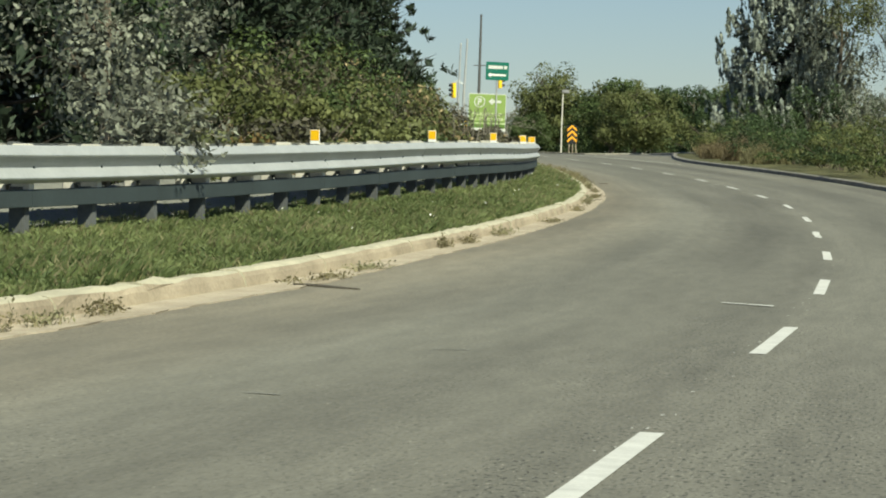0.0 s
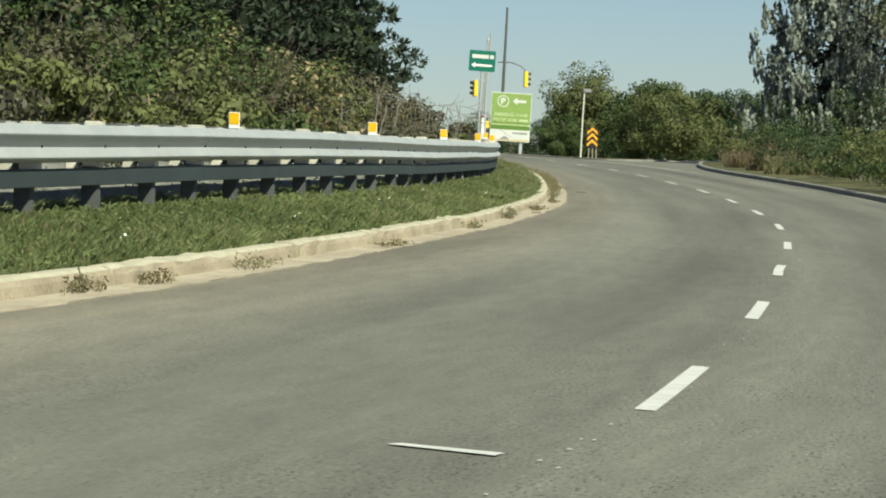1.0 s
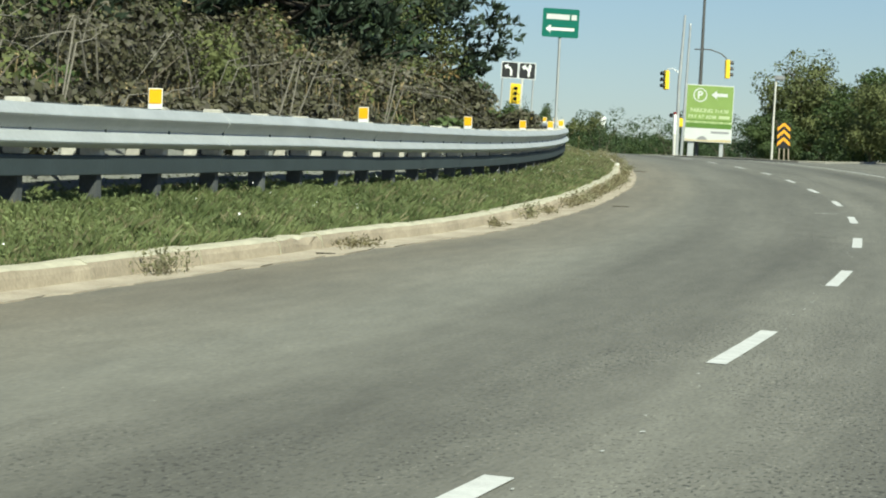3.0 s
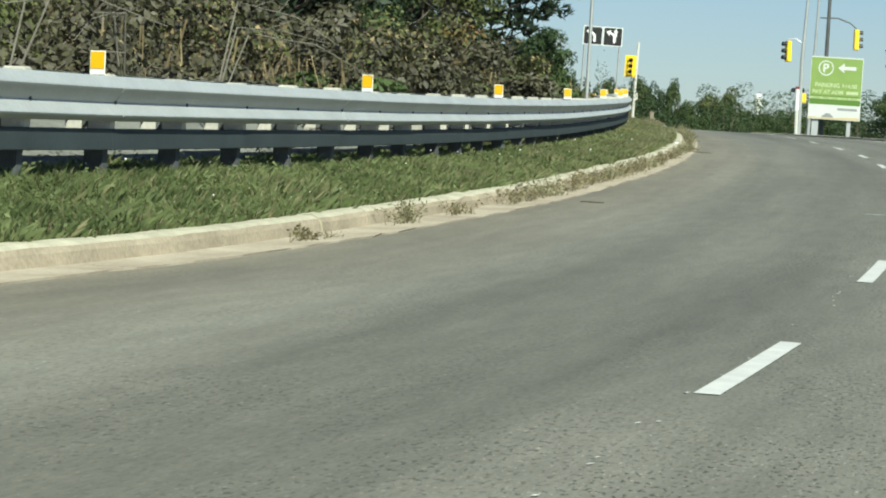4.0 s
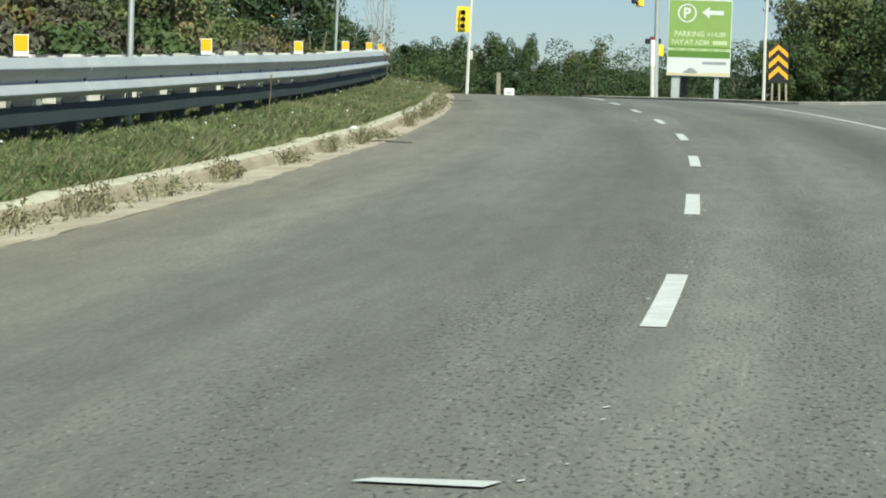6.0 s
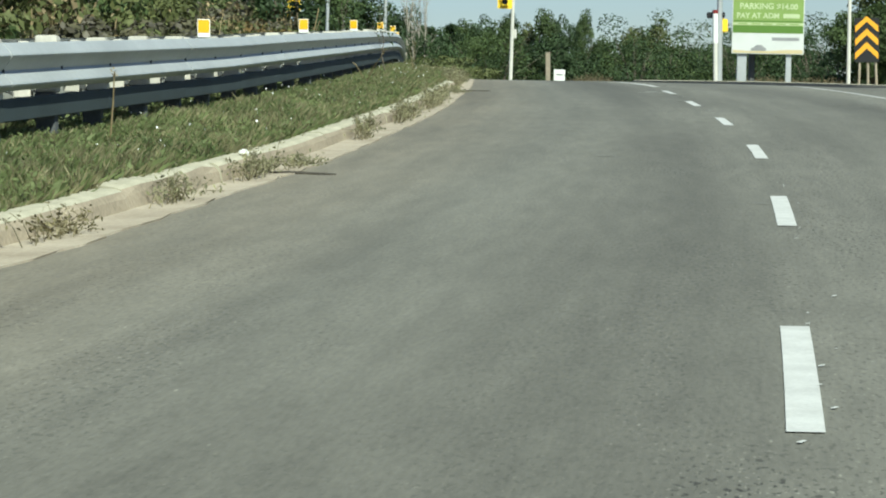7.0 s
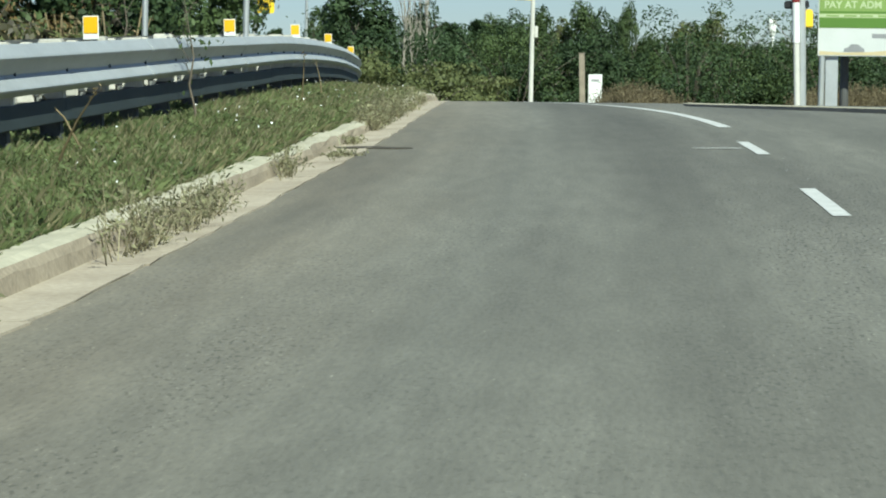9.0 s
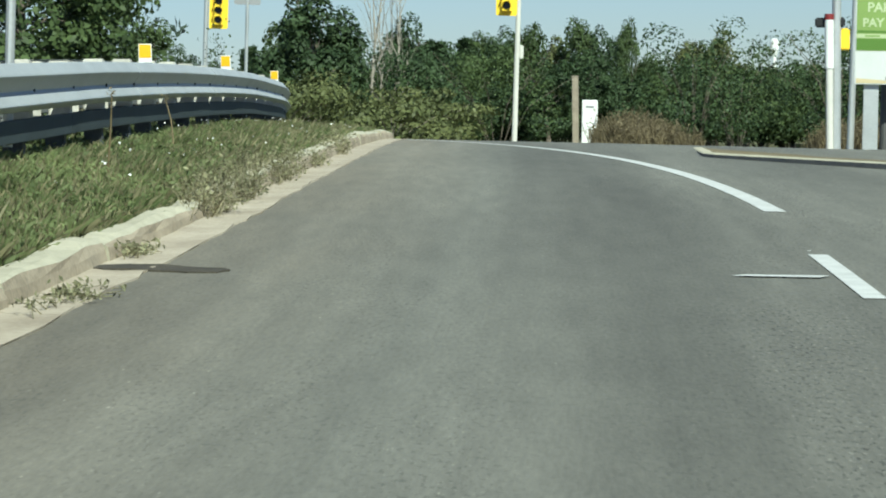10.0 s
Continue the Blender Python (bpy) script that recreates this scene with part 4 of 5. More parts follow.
tagged(part("twig_tangle", bm, BARK_PALE, branch), kind="stuff")
v, f = leaves(np.array(pp), 0.10, 0.45, 0.3, rq)
tagged(soup("foliage", v, f, L_SILVER, branch), kind="stuff")

# pines and broadleaf trees behind
for i, (x, y, h, r, lo) in enumerate(((-18.2, 37.5, 9, 2.6, 0.02), (-20.5, 44, 11, 3.0, 0.03), (-23.5, 50, 12, 3.4, 0.05), (-27, 56, 14, 4.0, 0.08), (-25.5, 66, 11, 3.2, 0.12), (-29.5, 75, 14, 4.0, 0.12), (-31.5, 84, 13, 3.8, 0.10), (-34.5, 91, 15, 4.2, 0.10), (-33.4, 97.6, 12, 3.7, 0.10), (-36.5, 100, 14, 4.0, 0.12), (-40.5, 107, 15, 4.4, 0.10), (-42.0, 114, 14, 4.6, 0.12), (-40.0, 119.8, 13, 2.6, 0.12))):
    pine("pine", x, y, verge_z(x, y), h, r, L_PINE, "tall dark green pine with bare lower twigs", 900 + i, lo, 26, 9, 64, 0.24, 0.18, "pines behind the guardrail")
for i, (x, y, h, r, mt) in enumerate(((-19.5, 42, 5.5, 2.2, L_DARK), (-34.6, 103.4, 4.6, 1.9, L_DARK), (-38.9, 115.4, 4.9, 1.9, L_OLIVE), (-47, 126, 6.5, 2.6, L_DARK), (-52, 133, 5.5, 2.4, L_DARK), (-56, 143, 5.5, 2.4, L_PINE), (-62, 152, 5.0, 2.2, L_DARK), (-44, 119, 6.0, 2.4, L_GREEN), (-51.4, 149.6, 2.7, 1.4, L_DARK), (-57.0, 161, 2.6, 1.6, L_GREEN))):
    broadleaf("small_tree", x, y, verge_z(x, y), h, r, mt, 9000, 0.11, "small dark leafy tree behind the shrubs", 950 + i, 0.09, 0.12, 44, "trees behind the guardrail", None, 0.4)

# ---- trees beyond the outer kerb ----
def rz(x, y):
    return verge_z(x, y)
def candle_conifer(x, y, z, h, r, label, seed):
    """A bushy conifer whose branch ends turn up into pale upright shoots over a dark inside."""
    rnd = np.random.default_rng(seed)
    ob = empty("blue_spruce", pose(x, y, z), label, "tree")
    bm = bmesh.new()
    tube_bm([(0, 0, -0.3), (0.06, 0, h * 0.5), (0, 0.05, h * 0.97)], [0.26, 0.17, 0.03], 8, bm)
    shoots, ways, inner = [], [], []
    for i in range(230):
        t = 0.04 + 0.93 * (i / 229) ** 1.1
        a = rnd.uniform(0, 2 * math.pi)
        reach = r * min(1.0, (1.04 - t) ** 0.62 * rnd.uniform(0.55, 1.12)) + 0.15
        p0 = Vector((0, 0, h * t * 0.94))
        tip = p0 + Vector((math.cos(a) * reach, math.sin(a) * reach, reach * rnd.uniform(0.05, 0.32)))
        tube_bm([p0, p0.lerp(tip, 0.55) - Vector((0, 0, 0.05 * reach)), tip], [0.04 * (1.15 - t), 0.025, 0.008], 4, bm)
        for q in rnd.uniform(0.5, 1.0, 5) ** 0.7:
            foot = p0.lerp(tip, q) + Vector(rnd.normal(0, 0.22, 3))
            tall = rnd.uniform(0.45, 1.05)
            m = 20
            u = rnd.random(m)
            out = rnd.normal(0, 1, (m, 3)) * (1, 1, 0.25)
            out /= np.linalg.norm(out, axis=1)[:, None]
            lean = np.array((math.cos(a) * 0.22, math.sin(a) * 0.22, 1.0))
            shoots.append(np.array(foot) + np.outer(u * tall, lean) + out * (0.11 * (1.15 - u))[:, None])
            ways.append(out + (0, 0, 0.2))
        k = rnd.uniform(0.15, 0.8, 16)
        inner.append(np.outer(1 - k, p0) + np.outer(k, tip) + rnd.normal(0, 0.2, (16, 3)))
    part("trunk", bm, BARK_PINE, ob)
    ways = np.concatenate(ways)
    up_axis = np.tile((0.0, 0.0, 1.3), (len(ways), 1)) + 0.5 * ways
    v, f = leaves(np.concatenate(shoots), 0.27, 0.48, 0.5, rnd, up_axis, ways, 0.4)
    tagged(soup("shoot_cluster", v, f, L_BLUE, ob), kind="stuff")
    # Inner leaves use the near-black pine colour to paint the crown's shaded hollow.
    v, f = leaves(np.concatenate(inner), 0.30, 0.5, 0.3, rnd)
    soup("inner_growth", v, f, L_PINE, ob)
    return ob
candle_conifer(-27.4, 150.5, rz(-27.4, 150.5), 11.8, 4.3, "bushy blue-grey conifer with pale upright shoots", 300)
for i, (x, y, h, r, mt, n, lo) in enumerate(((-24.6, 149.0, 9.0, 2.6, L_SILVER, 4200, 0.30), (-21.6, 147.0, 11.5, 3.4, L_OLIVE, 5200, 0.48), (-18.0, 152.0, 12.0, 3.6, L_OLIVE, 5200, 0.42))):
    broadleaf("bare_limbed_tree", x, y, rz(x, y), h, r, mt, n, 0.15, "tall thin-crowned tree with bare forked limbs", 321 + i, 0.17, lo, 34, "thin-crowned trees", BARK, 0.6)
for i, (x, y, h, r) in enumerate(((-25.2, 144.5, 3.4, 1.7), (-22.6, 143.5, 3.6, 1.9), (-20.0, 142.0, 3.4, 1.9), (-28.0, 147.5, 2.8, 1.8))):
    bush("bush", x, y, rz(x, y), h, r, L_SILVER if i in (1, 2) else L_DARK, 3000, 0.13, "grey-green tall shrub below the thin-crowned trees", 370 + i, "bushes by the outer kerb", 30, None, 1.2)
for i, (x, y, h, r, mt, lb) in enumerate(((-21.5, 138, 2.0, 1.6, L_OLIVE, "yellow-green shrub by the outer kerb"), (-12.6, 124, 2.0, 1.9, L_OLIVE, "olive shrub by the outer kerb"), (-12, 133, 2.6, 2.0, L_GREEN, "green shrub by the outer kerb"), (-8.5, 128, 2.6, 2.2, L_OLIVE, "olive shrub by the outer kerb"))):
    bush("bush", x, y, rz(x, y), h, r, mt, 3200, 0.11, lb, 340 + i, "bushes by the outer kerb", 24, None, 1.2)

# ---- trees behind the island and the junction ----
sources = []
for i, (mt, n, r, h) in enumerate(((L_OLIVE, 15000, 2.8, 6.4), (L_GREEN, 11000, 2.7, 5.2), (L_OLIVE, 11000, 3.0, 5.8), (L_DARK, 11000, 2.6, 6.4))):
    sources.append(broadleaf("tree", (-55.6, -47, -40, -60)[i], (210.7, 213, 206, 228)[i], 4.2, h, r, mt, n, 0.19, ("full round-crowned green tree", "dark leafy tree in a thicket", "olive-green leafy tree in a thicket", "dense dark broadleaf tree")[i], 400 + i, 0.16, 0.10, (120, 58, 64, 58)[i], "trees round the junction", None, 0.35))
rt = np.random.default_rng(41)
for x, y, sc in ((-50.5, 210, 1.08), (-44, 204, 0.86), (-36, 199, 0.9), (-33, 192, 0.8), (-30, 186, 0.8), (-43, 214, 0.9), (-36, 208, 0.9), (-30, 176, 0.62), (-33.5, 172, 0.58), (-56, 224, 0.9), (-50, 222, 0.9), (-24, 176, 0.8), (-63, 236, 0.9), (-40, 196, 0.80), (-48.5, 199, 0.95), (-44.5, 190, 0.82), (-46, 203, 0.84), (-54.2, 200.5, 0.60)):
    ob = copy_thing(sources[int(rt.integers(1, 4))], pose(x, y, 4.05, 0, 0, rt.uniform(0, 360)))
    q = sc * rt.uniform(0.95, 1.08)
    ob.scale = (q * rt.uniform(0.9, 1.15), q, q)
far_sources = []
for i, (mt, h, r) in enumerate(((L_DARK, 5.6, 2.3), (L_GREEN, 5.6, 2.3), (L_OLIVE, 5.6, 2.3))):
    far_sources.append(broadleaf("tree", (-104, -112, -96)[i], (262, 250, 282)[i], 4.1, h, r, mt, 9000, 0.20, ("dark leafy tree in the far thicket", "mid-green tree in the far thicket", "olive-green tree in the far thicket")[i], 420 + i, 0.14, 0.0, 50, "far trees", None, 0.35))
spire = pine("pine", -112, 268, 4.1, 5.6, 1.5, L_DARK, "small dark pointed conifer in the far thicket", 450, 0.02, 22, 8, 60, 0.26, 0.10, "far conifers")
def far_spot(turn, d):
    """A place d metres out from the end of the road, turn degrees west of north."""
    b = radians(turn)
    return -34.6 - math.sin(b) * d, 128.9 + math.cos(b) * d
# turn, distance, height, half width, kind: 0 dark, 1 mid green, 2 olive, 3 conifer
far_list = ((25.45, 148, 5.9, 1.5, 1), (24.95, 152, 5.4, 1.6, 2), (24.55, 150, 6.2, 1.6, 1), (24.05, 146, 5.3, 1.5, 0), (23.42, 140, 5.8, 0.9, 1), (23.1, 142, 4.6, 1.3, 1), (22.7, 148, 4.4, 1.6, 0), (22.2, 146, 4.0, 1.8, 1), (21.6, 150, 4.1, 2.0, 0), (21.0, 148, 4.0, 2.0, 1), (20.4, 146, 4.0, 2.0, 0), (19.7, 150, 4.2, 2.2, 1), (19.0, 152, 4.4, 2.2, 0), (18.2, 150, 4.6, 2.2, 0),
            (22.6, 128, 3.1, 1.7, 1), (22.0, 126, 3.2, 1.9, 1), (21.3, 126, 3.2, 2.0, 0), (20.6, 128, 3.3, 2.0, 1), (19.9, 128, 3.3, 2.0, 0), (19.2, 130, 3.4, 2.0, 1), (23.6, 134, 3.2, 1.5, 0), (24.3, 130, 3.8, 1.6, 0), (25.0, 128, 3.6, 1.7, 0), (25.6, 130, 3.4, 1.6, 0),
            (27.76, 170, 6.3, 1.3, 3), (27.42, 172, 5.8, 1.2, 3), (27.12, 170, 6.2, 1.4, 3), (26.85, 176, 5.6, 1.3, 3), (26.56, 172, 6.4, 1.3, 3), (26.2, 168, 6.2, 1.6, 1), (25.9, 166, 6.0, 1.7, 0), (26.5, 150, 4.6, 1.7, 0), (27.0, 148, 4.4, 1.8, 0), (27.5, 146, 4.4, 1.8, 0), (28.0, 146, 4.6, 1.8, 0), (28.4, 140, 4.2, 1.7, 1), (26.1, 144, 4.6, 1.7, 1),
            (30.65, 180, 6.8, 1.2, 3), (30.2, 186, 5.8, 1.6, 0), (31.2, 178, 5.4, 1.9, 1), (31.9, 184, 6.2, 1.8, 0), (32.6, 180, 5.6, 2.0, 1), (33.4, 176, 6.0, 2.0, 0), (34.3, 180, 6.4, 2.2, 0), (35.3, 176, 6.4, 2.2, 1), (36.4, 170, 6.6, 2.4, 0), (29.6, 170, 4.8, 1.8, 0),
            (17.0, 190, 5.2, 3.0, 0), (19.0, 230, 5.4, 3.4, 0), (20.6, 240, 5.4, 3.4, 1), (22.0, 236, 5.2, 3.4, 0), (23.2, 240, 5.6, 3.4, 0), (24.6, 236, 6.6, 3.4, 0), (26.0, 240, 7.0, 3.4, 0), (27.4, 236, 6.4, 3.4, 1), (28.8, 240, 6.4, 3.4, 0), (38.0, 170, 6.6, 2.6, 0), (39.6, 165, 6.6, 2.6, 1))
for turn, d, h, w, kind_ in far_list:
    x, y = far_spot(turn, d)
    ob = copy_thing(spire if kind_ == 3 else far_sources[kind_], pose(x, y, 4.05, 0, 0, rt.uniform(0, 360)))
    q = w / (1.5 if kind_ == 3 else 2.3)
    ob.scale = (q, q, h / 5.6 * (0.93 if 23.3 < turn < 28 else 0.86))
for i, (x, y, h, r, mt, lb) in enumerate(((-79.75, 209.0, 4.6, 1.7, L_DARK, "dark spreading tree behind the guardrail's end"), (-83.2, 215.2, 4.2, 1.7, L_GREEN, "green tree beside bare grey stems"))):
    broadleaf("tree", x, y, 4.2, h, r, mt, 11000, 0.16, lb, 440 + i, 0.14, 0.05, 46, "trees round the junction")
pine("pine", -68.6, 177.5, verge_z(-68.6, 177.5), 7.0, 2.4, L_PINE, "dark pine behind the guardrail's end", 470, 0.15, 16, 7, 50, 0.2, 0.12, "pines behind the guardrail")
# undergrowth that closes the far thicket towards the ground
for i in range(24):
    b = radians(36.5 - 18.5 * i / 23 + rt.normal(0, 0.15))
    d = rt.uniform(128, 136)
    bush("undergrowth", -34.6 - math.sin(b) * d, 128.9 + math.cos(b) * d, 4.05, rt.uniform(1.8, 2.8), 2.6, L_DARK, 3000, 0.17, "dark undergrowth at the foot of the far trees", 560 + i, "far undergrowth", 26, None, 1.2)
for i, (x, y) in enumerate(((-52, 205), (-48.5, 203), (-45, 199), (-41, 195), (-38, 190), (-35, 184), (-32, 178), (-29.5, 171), (-55, 211), (-59, 214))):
    bush("undergrowth", x, y, 4.0, 2.2, 2.4, L_DARK, 3000, 0.16, "dark undergrowth below the roadside trees", 590 + i, "roadside undergrowth", 26, None, 1.2)
# shrubs and dry grass on the bank by the outer kerb
for i in range(16):
    y = 92 + 3.6 * i
    x = x_right(y) + rt.uniform(2.0, 4.5)
    mt, lb = ((L_GREEN, "green shrub on the bank by the outer kerb"), (L_OLIVE, "olive shrub on the bank by the outer kerb"), (L_OLIVE, "olive shrub on the bank by the outer kerb"), (L_DARK, "dark shrub on the bank by the outer kerb"))[i % 4]
    if 110 < y < 136 and i % 4:
        mt, lb = L_DARK, "dark shrub on the bank by the outer kerb"
    bush("bush", x, y, rz(x, y), rt.uniform(1.1, 2.0), 1.7, mt, 3000, 0.10, lb, 610 + i, "bushes by the outer kerb", 24, None, 1.2)
# hedge and low bushes in front of the far trees
for i, (x, y, h, r, mt) in enumerate(((-72.5, 194, 1.6, 1.9, L_OLIVE), (-70, 197, 1.5, 1.8, L_OLIVE), (-74.5, 199, 1.9, 2.0, L_OLIVE), (-77, 203, 1.7, 2.0, L_OLIVE), (-71.4, 200, 1.4, 1.7, L_OLIVE), (-66.5, 189, 1.0, 1.6, L_OLIVE), (-79.5, 213, 3.0, 2.0, L_DARK), (-71.5, 219, 3.6, 2.4, L_DARK), (-67, 222, 3.6, 2.6, L_DARK), (-63, 219, 3.4, 2.6, L_DARK), (-69, 226, 4.0, 2.6, L_GREEN), (-74, 229, 4.0, 2.6, L_GREEN), (-60, 214, 3.0, 2.4, L_DARK), (-80, 222, 3.6, 2.5, L_GREEN))):
    bush("bush", x, y, 4.2, h, r, mt, 3600, 0.13, "leafy shrub in the hedge beyond the junction", 480 + i, "hedge beyond the junction", 26, None, 1.2)
def tall_grass(x, y, z, h, r, n, mat, label, seed, group, stretch=1.0):
    """A clump of long, leaning grass blades with seed heads."""
    rnd = np.random.default_rng(seed)
    ob = empty("tall_grass", pose(x, y, z, 0, 0, rnd.uniform(0, 360)), label, "grass", group)
    a, q = rnd.uniform(0, 2 * math.pi, n), r * np.sqrt(rnd.random(n))
    foot = np.stack([np.cos(a) * q, np.sin(a) * q * stretch, np.zeros(n) - 0.05], 1)
    up = h * rnd.uniform(0.45, 1.0, n) * (1 - 0.45 * (q / r) ** 2)
    tip = foot + np.stack([rnd.normal(0.1, 0.22, n) * up, rnd.normal(0, 0.22, n) * up, up], 1)
    mid = foot * 0.5 + tip * 0.5 + np.stack([np.zeros(n), np.zeros(n), 0.06 * up], 1)
    b = rnd.uniform(0, math.pi, n)
    w = np.stack([np.cos(b), np.sin(b), np.zeros(n)], 1) * rnd.uniform(0.008, 0.016, n)[:, None]
    v = np.stack([foot - w, foot + w, mid + w, tip, mid - w], 1).reshape(-1, 3)
    tagged(soup("blades", v, np.arange(5 * n).reshape(-1, 5), mat, ob), kind="stuff")
    heads = np.repeat(tip[: n // 3], 4, 0) + rnd.normal(0, 0.05, (n // 3 * 4, 3)) * (0.5, 0.5, 1.4)
    v, f = leaves(heads, 0.10, 0.3, 0.8, rnd)
    tagged(soup("seed_heads", v, f, mat, ob), kind="stuff")
    return ob
for i, (x, y, h, r) in enumerate(((-70.5, 212, 1.25, 1.3), (-62.5, 210, 1.1, 1.6), (-60.8, 207, 1.0, 1.5), (-58, 205, 0.9, 1.4), (-71.6, 214.5, 1.4, 1.2), (-69.2, 210.8, 0.9, 1.2))):
    tall_grass(x, y, 4.05, h, r, 1500, L_STRAW, "clump of tall straw-coloured dry grass", 510 + i, "dry grass clumps", 1.3)
for i in range(14):
    y = 122 + 2.1 * i
    x = x_right(y) + 2.6 + 1.0 * (i % 3)
    tall_grass(x, y, verge_z(x, y), 1.0 + 0.3 * (i % 2), 1.4, 1300, L_STRAW if i % 4 else L_DRYGRASS, "clump of tall straw-coloured dry grass", 660 + i, "dry grass on the outer bank", 1.2)
for i, (x, y, h) in enumerate(((-79.95, 213.5, 6.4), (-80.6, 214.7, 6.8), (-79.6, 213.9, 5.6))):
    rnd = np.random.default_rng(530 + i)
    ob = empty("bare_tree", pose(x, y, 4.1), "bare grey leafless tree stems", "tree", "bare trees")
    part("trunk", limbs(bmesh.new(), h, 0.8, rnd, 0.05, 9, 0.3), BARK_PALE, ob)
    part("twig_tangle", limbs(bmesh.new(), h * 0.95, 1.0, rnd, 0.03, 12, 0.25, 0.08), BARK_PALE, ob)
# ---- signs, signals, street furniture ----
STEEL = material("pole_steel", (0.50, 0.51, 0.50), 0.5, 0.6, vary=0.12, scale=2, fine=30, bump=0.05)
DARKPOLE = material("dark_pole", (0.10, 0.10, 0.095), 0.6, 0.3, vary=0.2, scale=2, fine=30, bump=0.05)
POLE_PALE = material("pale_concrete_pole", (0.58, 0.56, 0.50), 0.8, vary=0.12, scale=2, fine=30, bump=0.1)
TIMBER = material("timber_pole", (0.33, 0.28, 0.21), 0.9, vary=0.25, scale=3, fine=30, bump=0.4)
S_WHITE = material("sign_white", (0.58, 0.59, 0.56), 0.5, vary=0.06, scale=2, fine=30, bump=0)
S_PALE = material("sign_pale_lime", (0.46, 0.53, 0.30), 0.5, vary=0.06, scale=2, fine=30, bump=0)
S_GREEN = material("sign_lime", (0.22, 0.315, 0.085), 0.5, vary=0.06, scale=2, fine=30, bump=0)
S_GREEN2 = material("sign_dark_lime", (0.10, 0.19, 0.03), 0.5, vary=0.06, scale=2, fine=30, bump=0)
S_STREET = material("sign_street_green", (0.004, 0.125, 0.085), 0.45, vary=0.06, scale=2, fine=30, bump=0)
S_BLACK = material("sign_black", (0.018, 0.018, 0.018), 0.5, vary=0.1, scale=2, fine=30, bump=0)
S_ORANGE = material("sign_amber", (0.80, 0.38, 0.025), 0.45, vary=0.06, scale=2, fine=30, bump=0)
PALE_AMBER = material("sign_pale_amber", (0.55, 0.46, 0.27), 0.5, vary=0.06, scale=2, fine=30, bump=0)
SIGNAL = material("signal_yellow", (0.85, 0.58, 0.03), 0.5, vary=0.08, scale=3, fine=30, bump=0)
LENS = material("signal_lens", (0.03, 0.025, 0.02), 0.25, vary=0.1, scale=3, fine=30, bump=0)
GREY_BACK = material("sign_back", (0.30, 0.30, 0.30), 0.6, 0.4, vary=0.1, scale=3, fine=30, bump=0)
RED = material("red_band", (0.20, 0.025, 0.025), 0.5, vary=0.1, scale=3, fine=30, bump=0)

def plate_bm(pts, y=0.0, t=0.004):
    """A flat plate with the given x, z outline, facing -y."""
    bm = bmesh.new()
    f = [bm.verts.new((x, y, z)) for x, z in pts]
    b = [bm.verts.new((x, y + t, z)) for x, z in pts]
    bm.faces.new(f)
    bm.faces.new(b[::-1])
    for i in range(len(pts)):
        j = (i + 1) % len(pts)
        bm.faces.new((f[j], f[i], b[i], b[j]))
    bmesh.ops.recalc_face_normals(bm, faces=bm.faces[:])
    return bm
def rect(x0, z0, x1, z1):
    return [(x0, z0), (x1, z0), (x1, z1), (x0, z1)]
def rounded(w, h, r, cx=0.0, cz=0.0):
    out = []
    for sx, sz, a0 in ((1, -1, -90), (1, 1, 0), (-1, 1, 90), (-1, -1, 180)):
        for k in range(4):
            a = radians(a0 + 30 * k)
            out.append((cx + sx * (w / 2 - r) + r * math.cos(a), cz + sz * (h / 2 - r) + r * math.sin(a)))
    return out
def ring_bm(cx, cz, r0, r1, y, n=28):
    bm = bmesh.new()
    a = [[bm.verts.new((cx + r * math.cos(2 * math.pi * k / n), yy, cz + r * math.sin(2 * math.pi * k / n))) for k in range(n)] for r, yy in ((r0, y), (r1, y), (r1, y + 0.004), (r0, y + 0.004))]
    for p, q in zip(a, a[1:] + a[:1]):
        for k in range(n):
            bm.faces.new((p[k], p[(k + 1) % n], q[(k + 1) % n], q[k]))
    bmesh.ops.recalc_face_normals(bm, faces=bm.faces[:])
    return bm
def arrow_left(cx, cz, w, h):
    return [(cx - w / 2, cz), (cx - w / 2 + h * 0.62, cz + h / 2), (cx - w / 2 + h * 0.62, cz + h * 0.18), (cx + w / 2, cz + h * 0.18), (cx + w / 2, cz - h * 0.18), (cx - w / 2 + h * 0.62, cz - h * 0.18), (cx - w / 2 + h * 0.62, cz - h / 2)]
def lettering(text, x, z, size, mat, parent, y, name="lettering"):
    cu = bpy.data.curves.new(name, "FONT")
    cu.body, cu.size, cu.extrude, cu.offset, cu.align_x = text, size, 0.002, size * 0.03, "LEFT"
    cu.materials.append(mat)
    ob = new(name, cu)
    ob.parent = parent
    ob.matrix_basis = pose(x, y, z, 90, 0, 0)
    return ob

# parking direction board
board = empty("parking_sign", pose(-54.65, 190, 5.49, 0, 1.6, 20), "lime-green parking direction board on steel posts", "sign")
W2, H2 = 1.32, 3.2
part("panel", box_bm(2 * W2, 0.09, H2, Matrix.Translation((0, 0, H2 / 2)), 0.01), S_WHITE, board, "white-edged board")
part("green_field", plate_bm(rect(-W2 + 0.03, 0.77, W2 - 0.03, H2 - 0.05), -0.052), S_GREEN, board, "lime-green painted field")
part("dark_band", plate_bm(rect(-W2 + 0.03, 1.18, W2 - 0.03, 1.23), -0.057), S_GREEN2, board, "darker green band")
part("stripe", plate_bm(rect(-W2 + 0.03, 1.06, W2 - 0.03, 1.15), -0.057), S_PALE, board, "pale stripe with small writing")
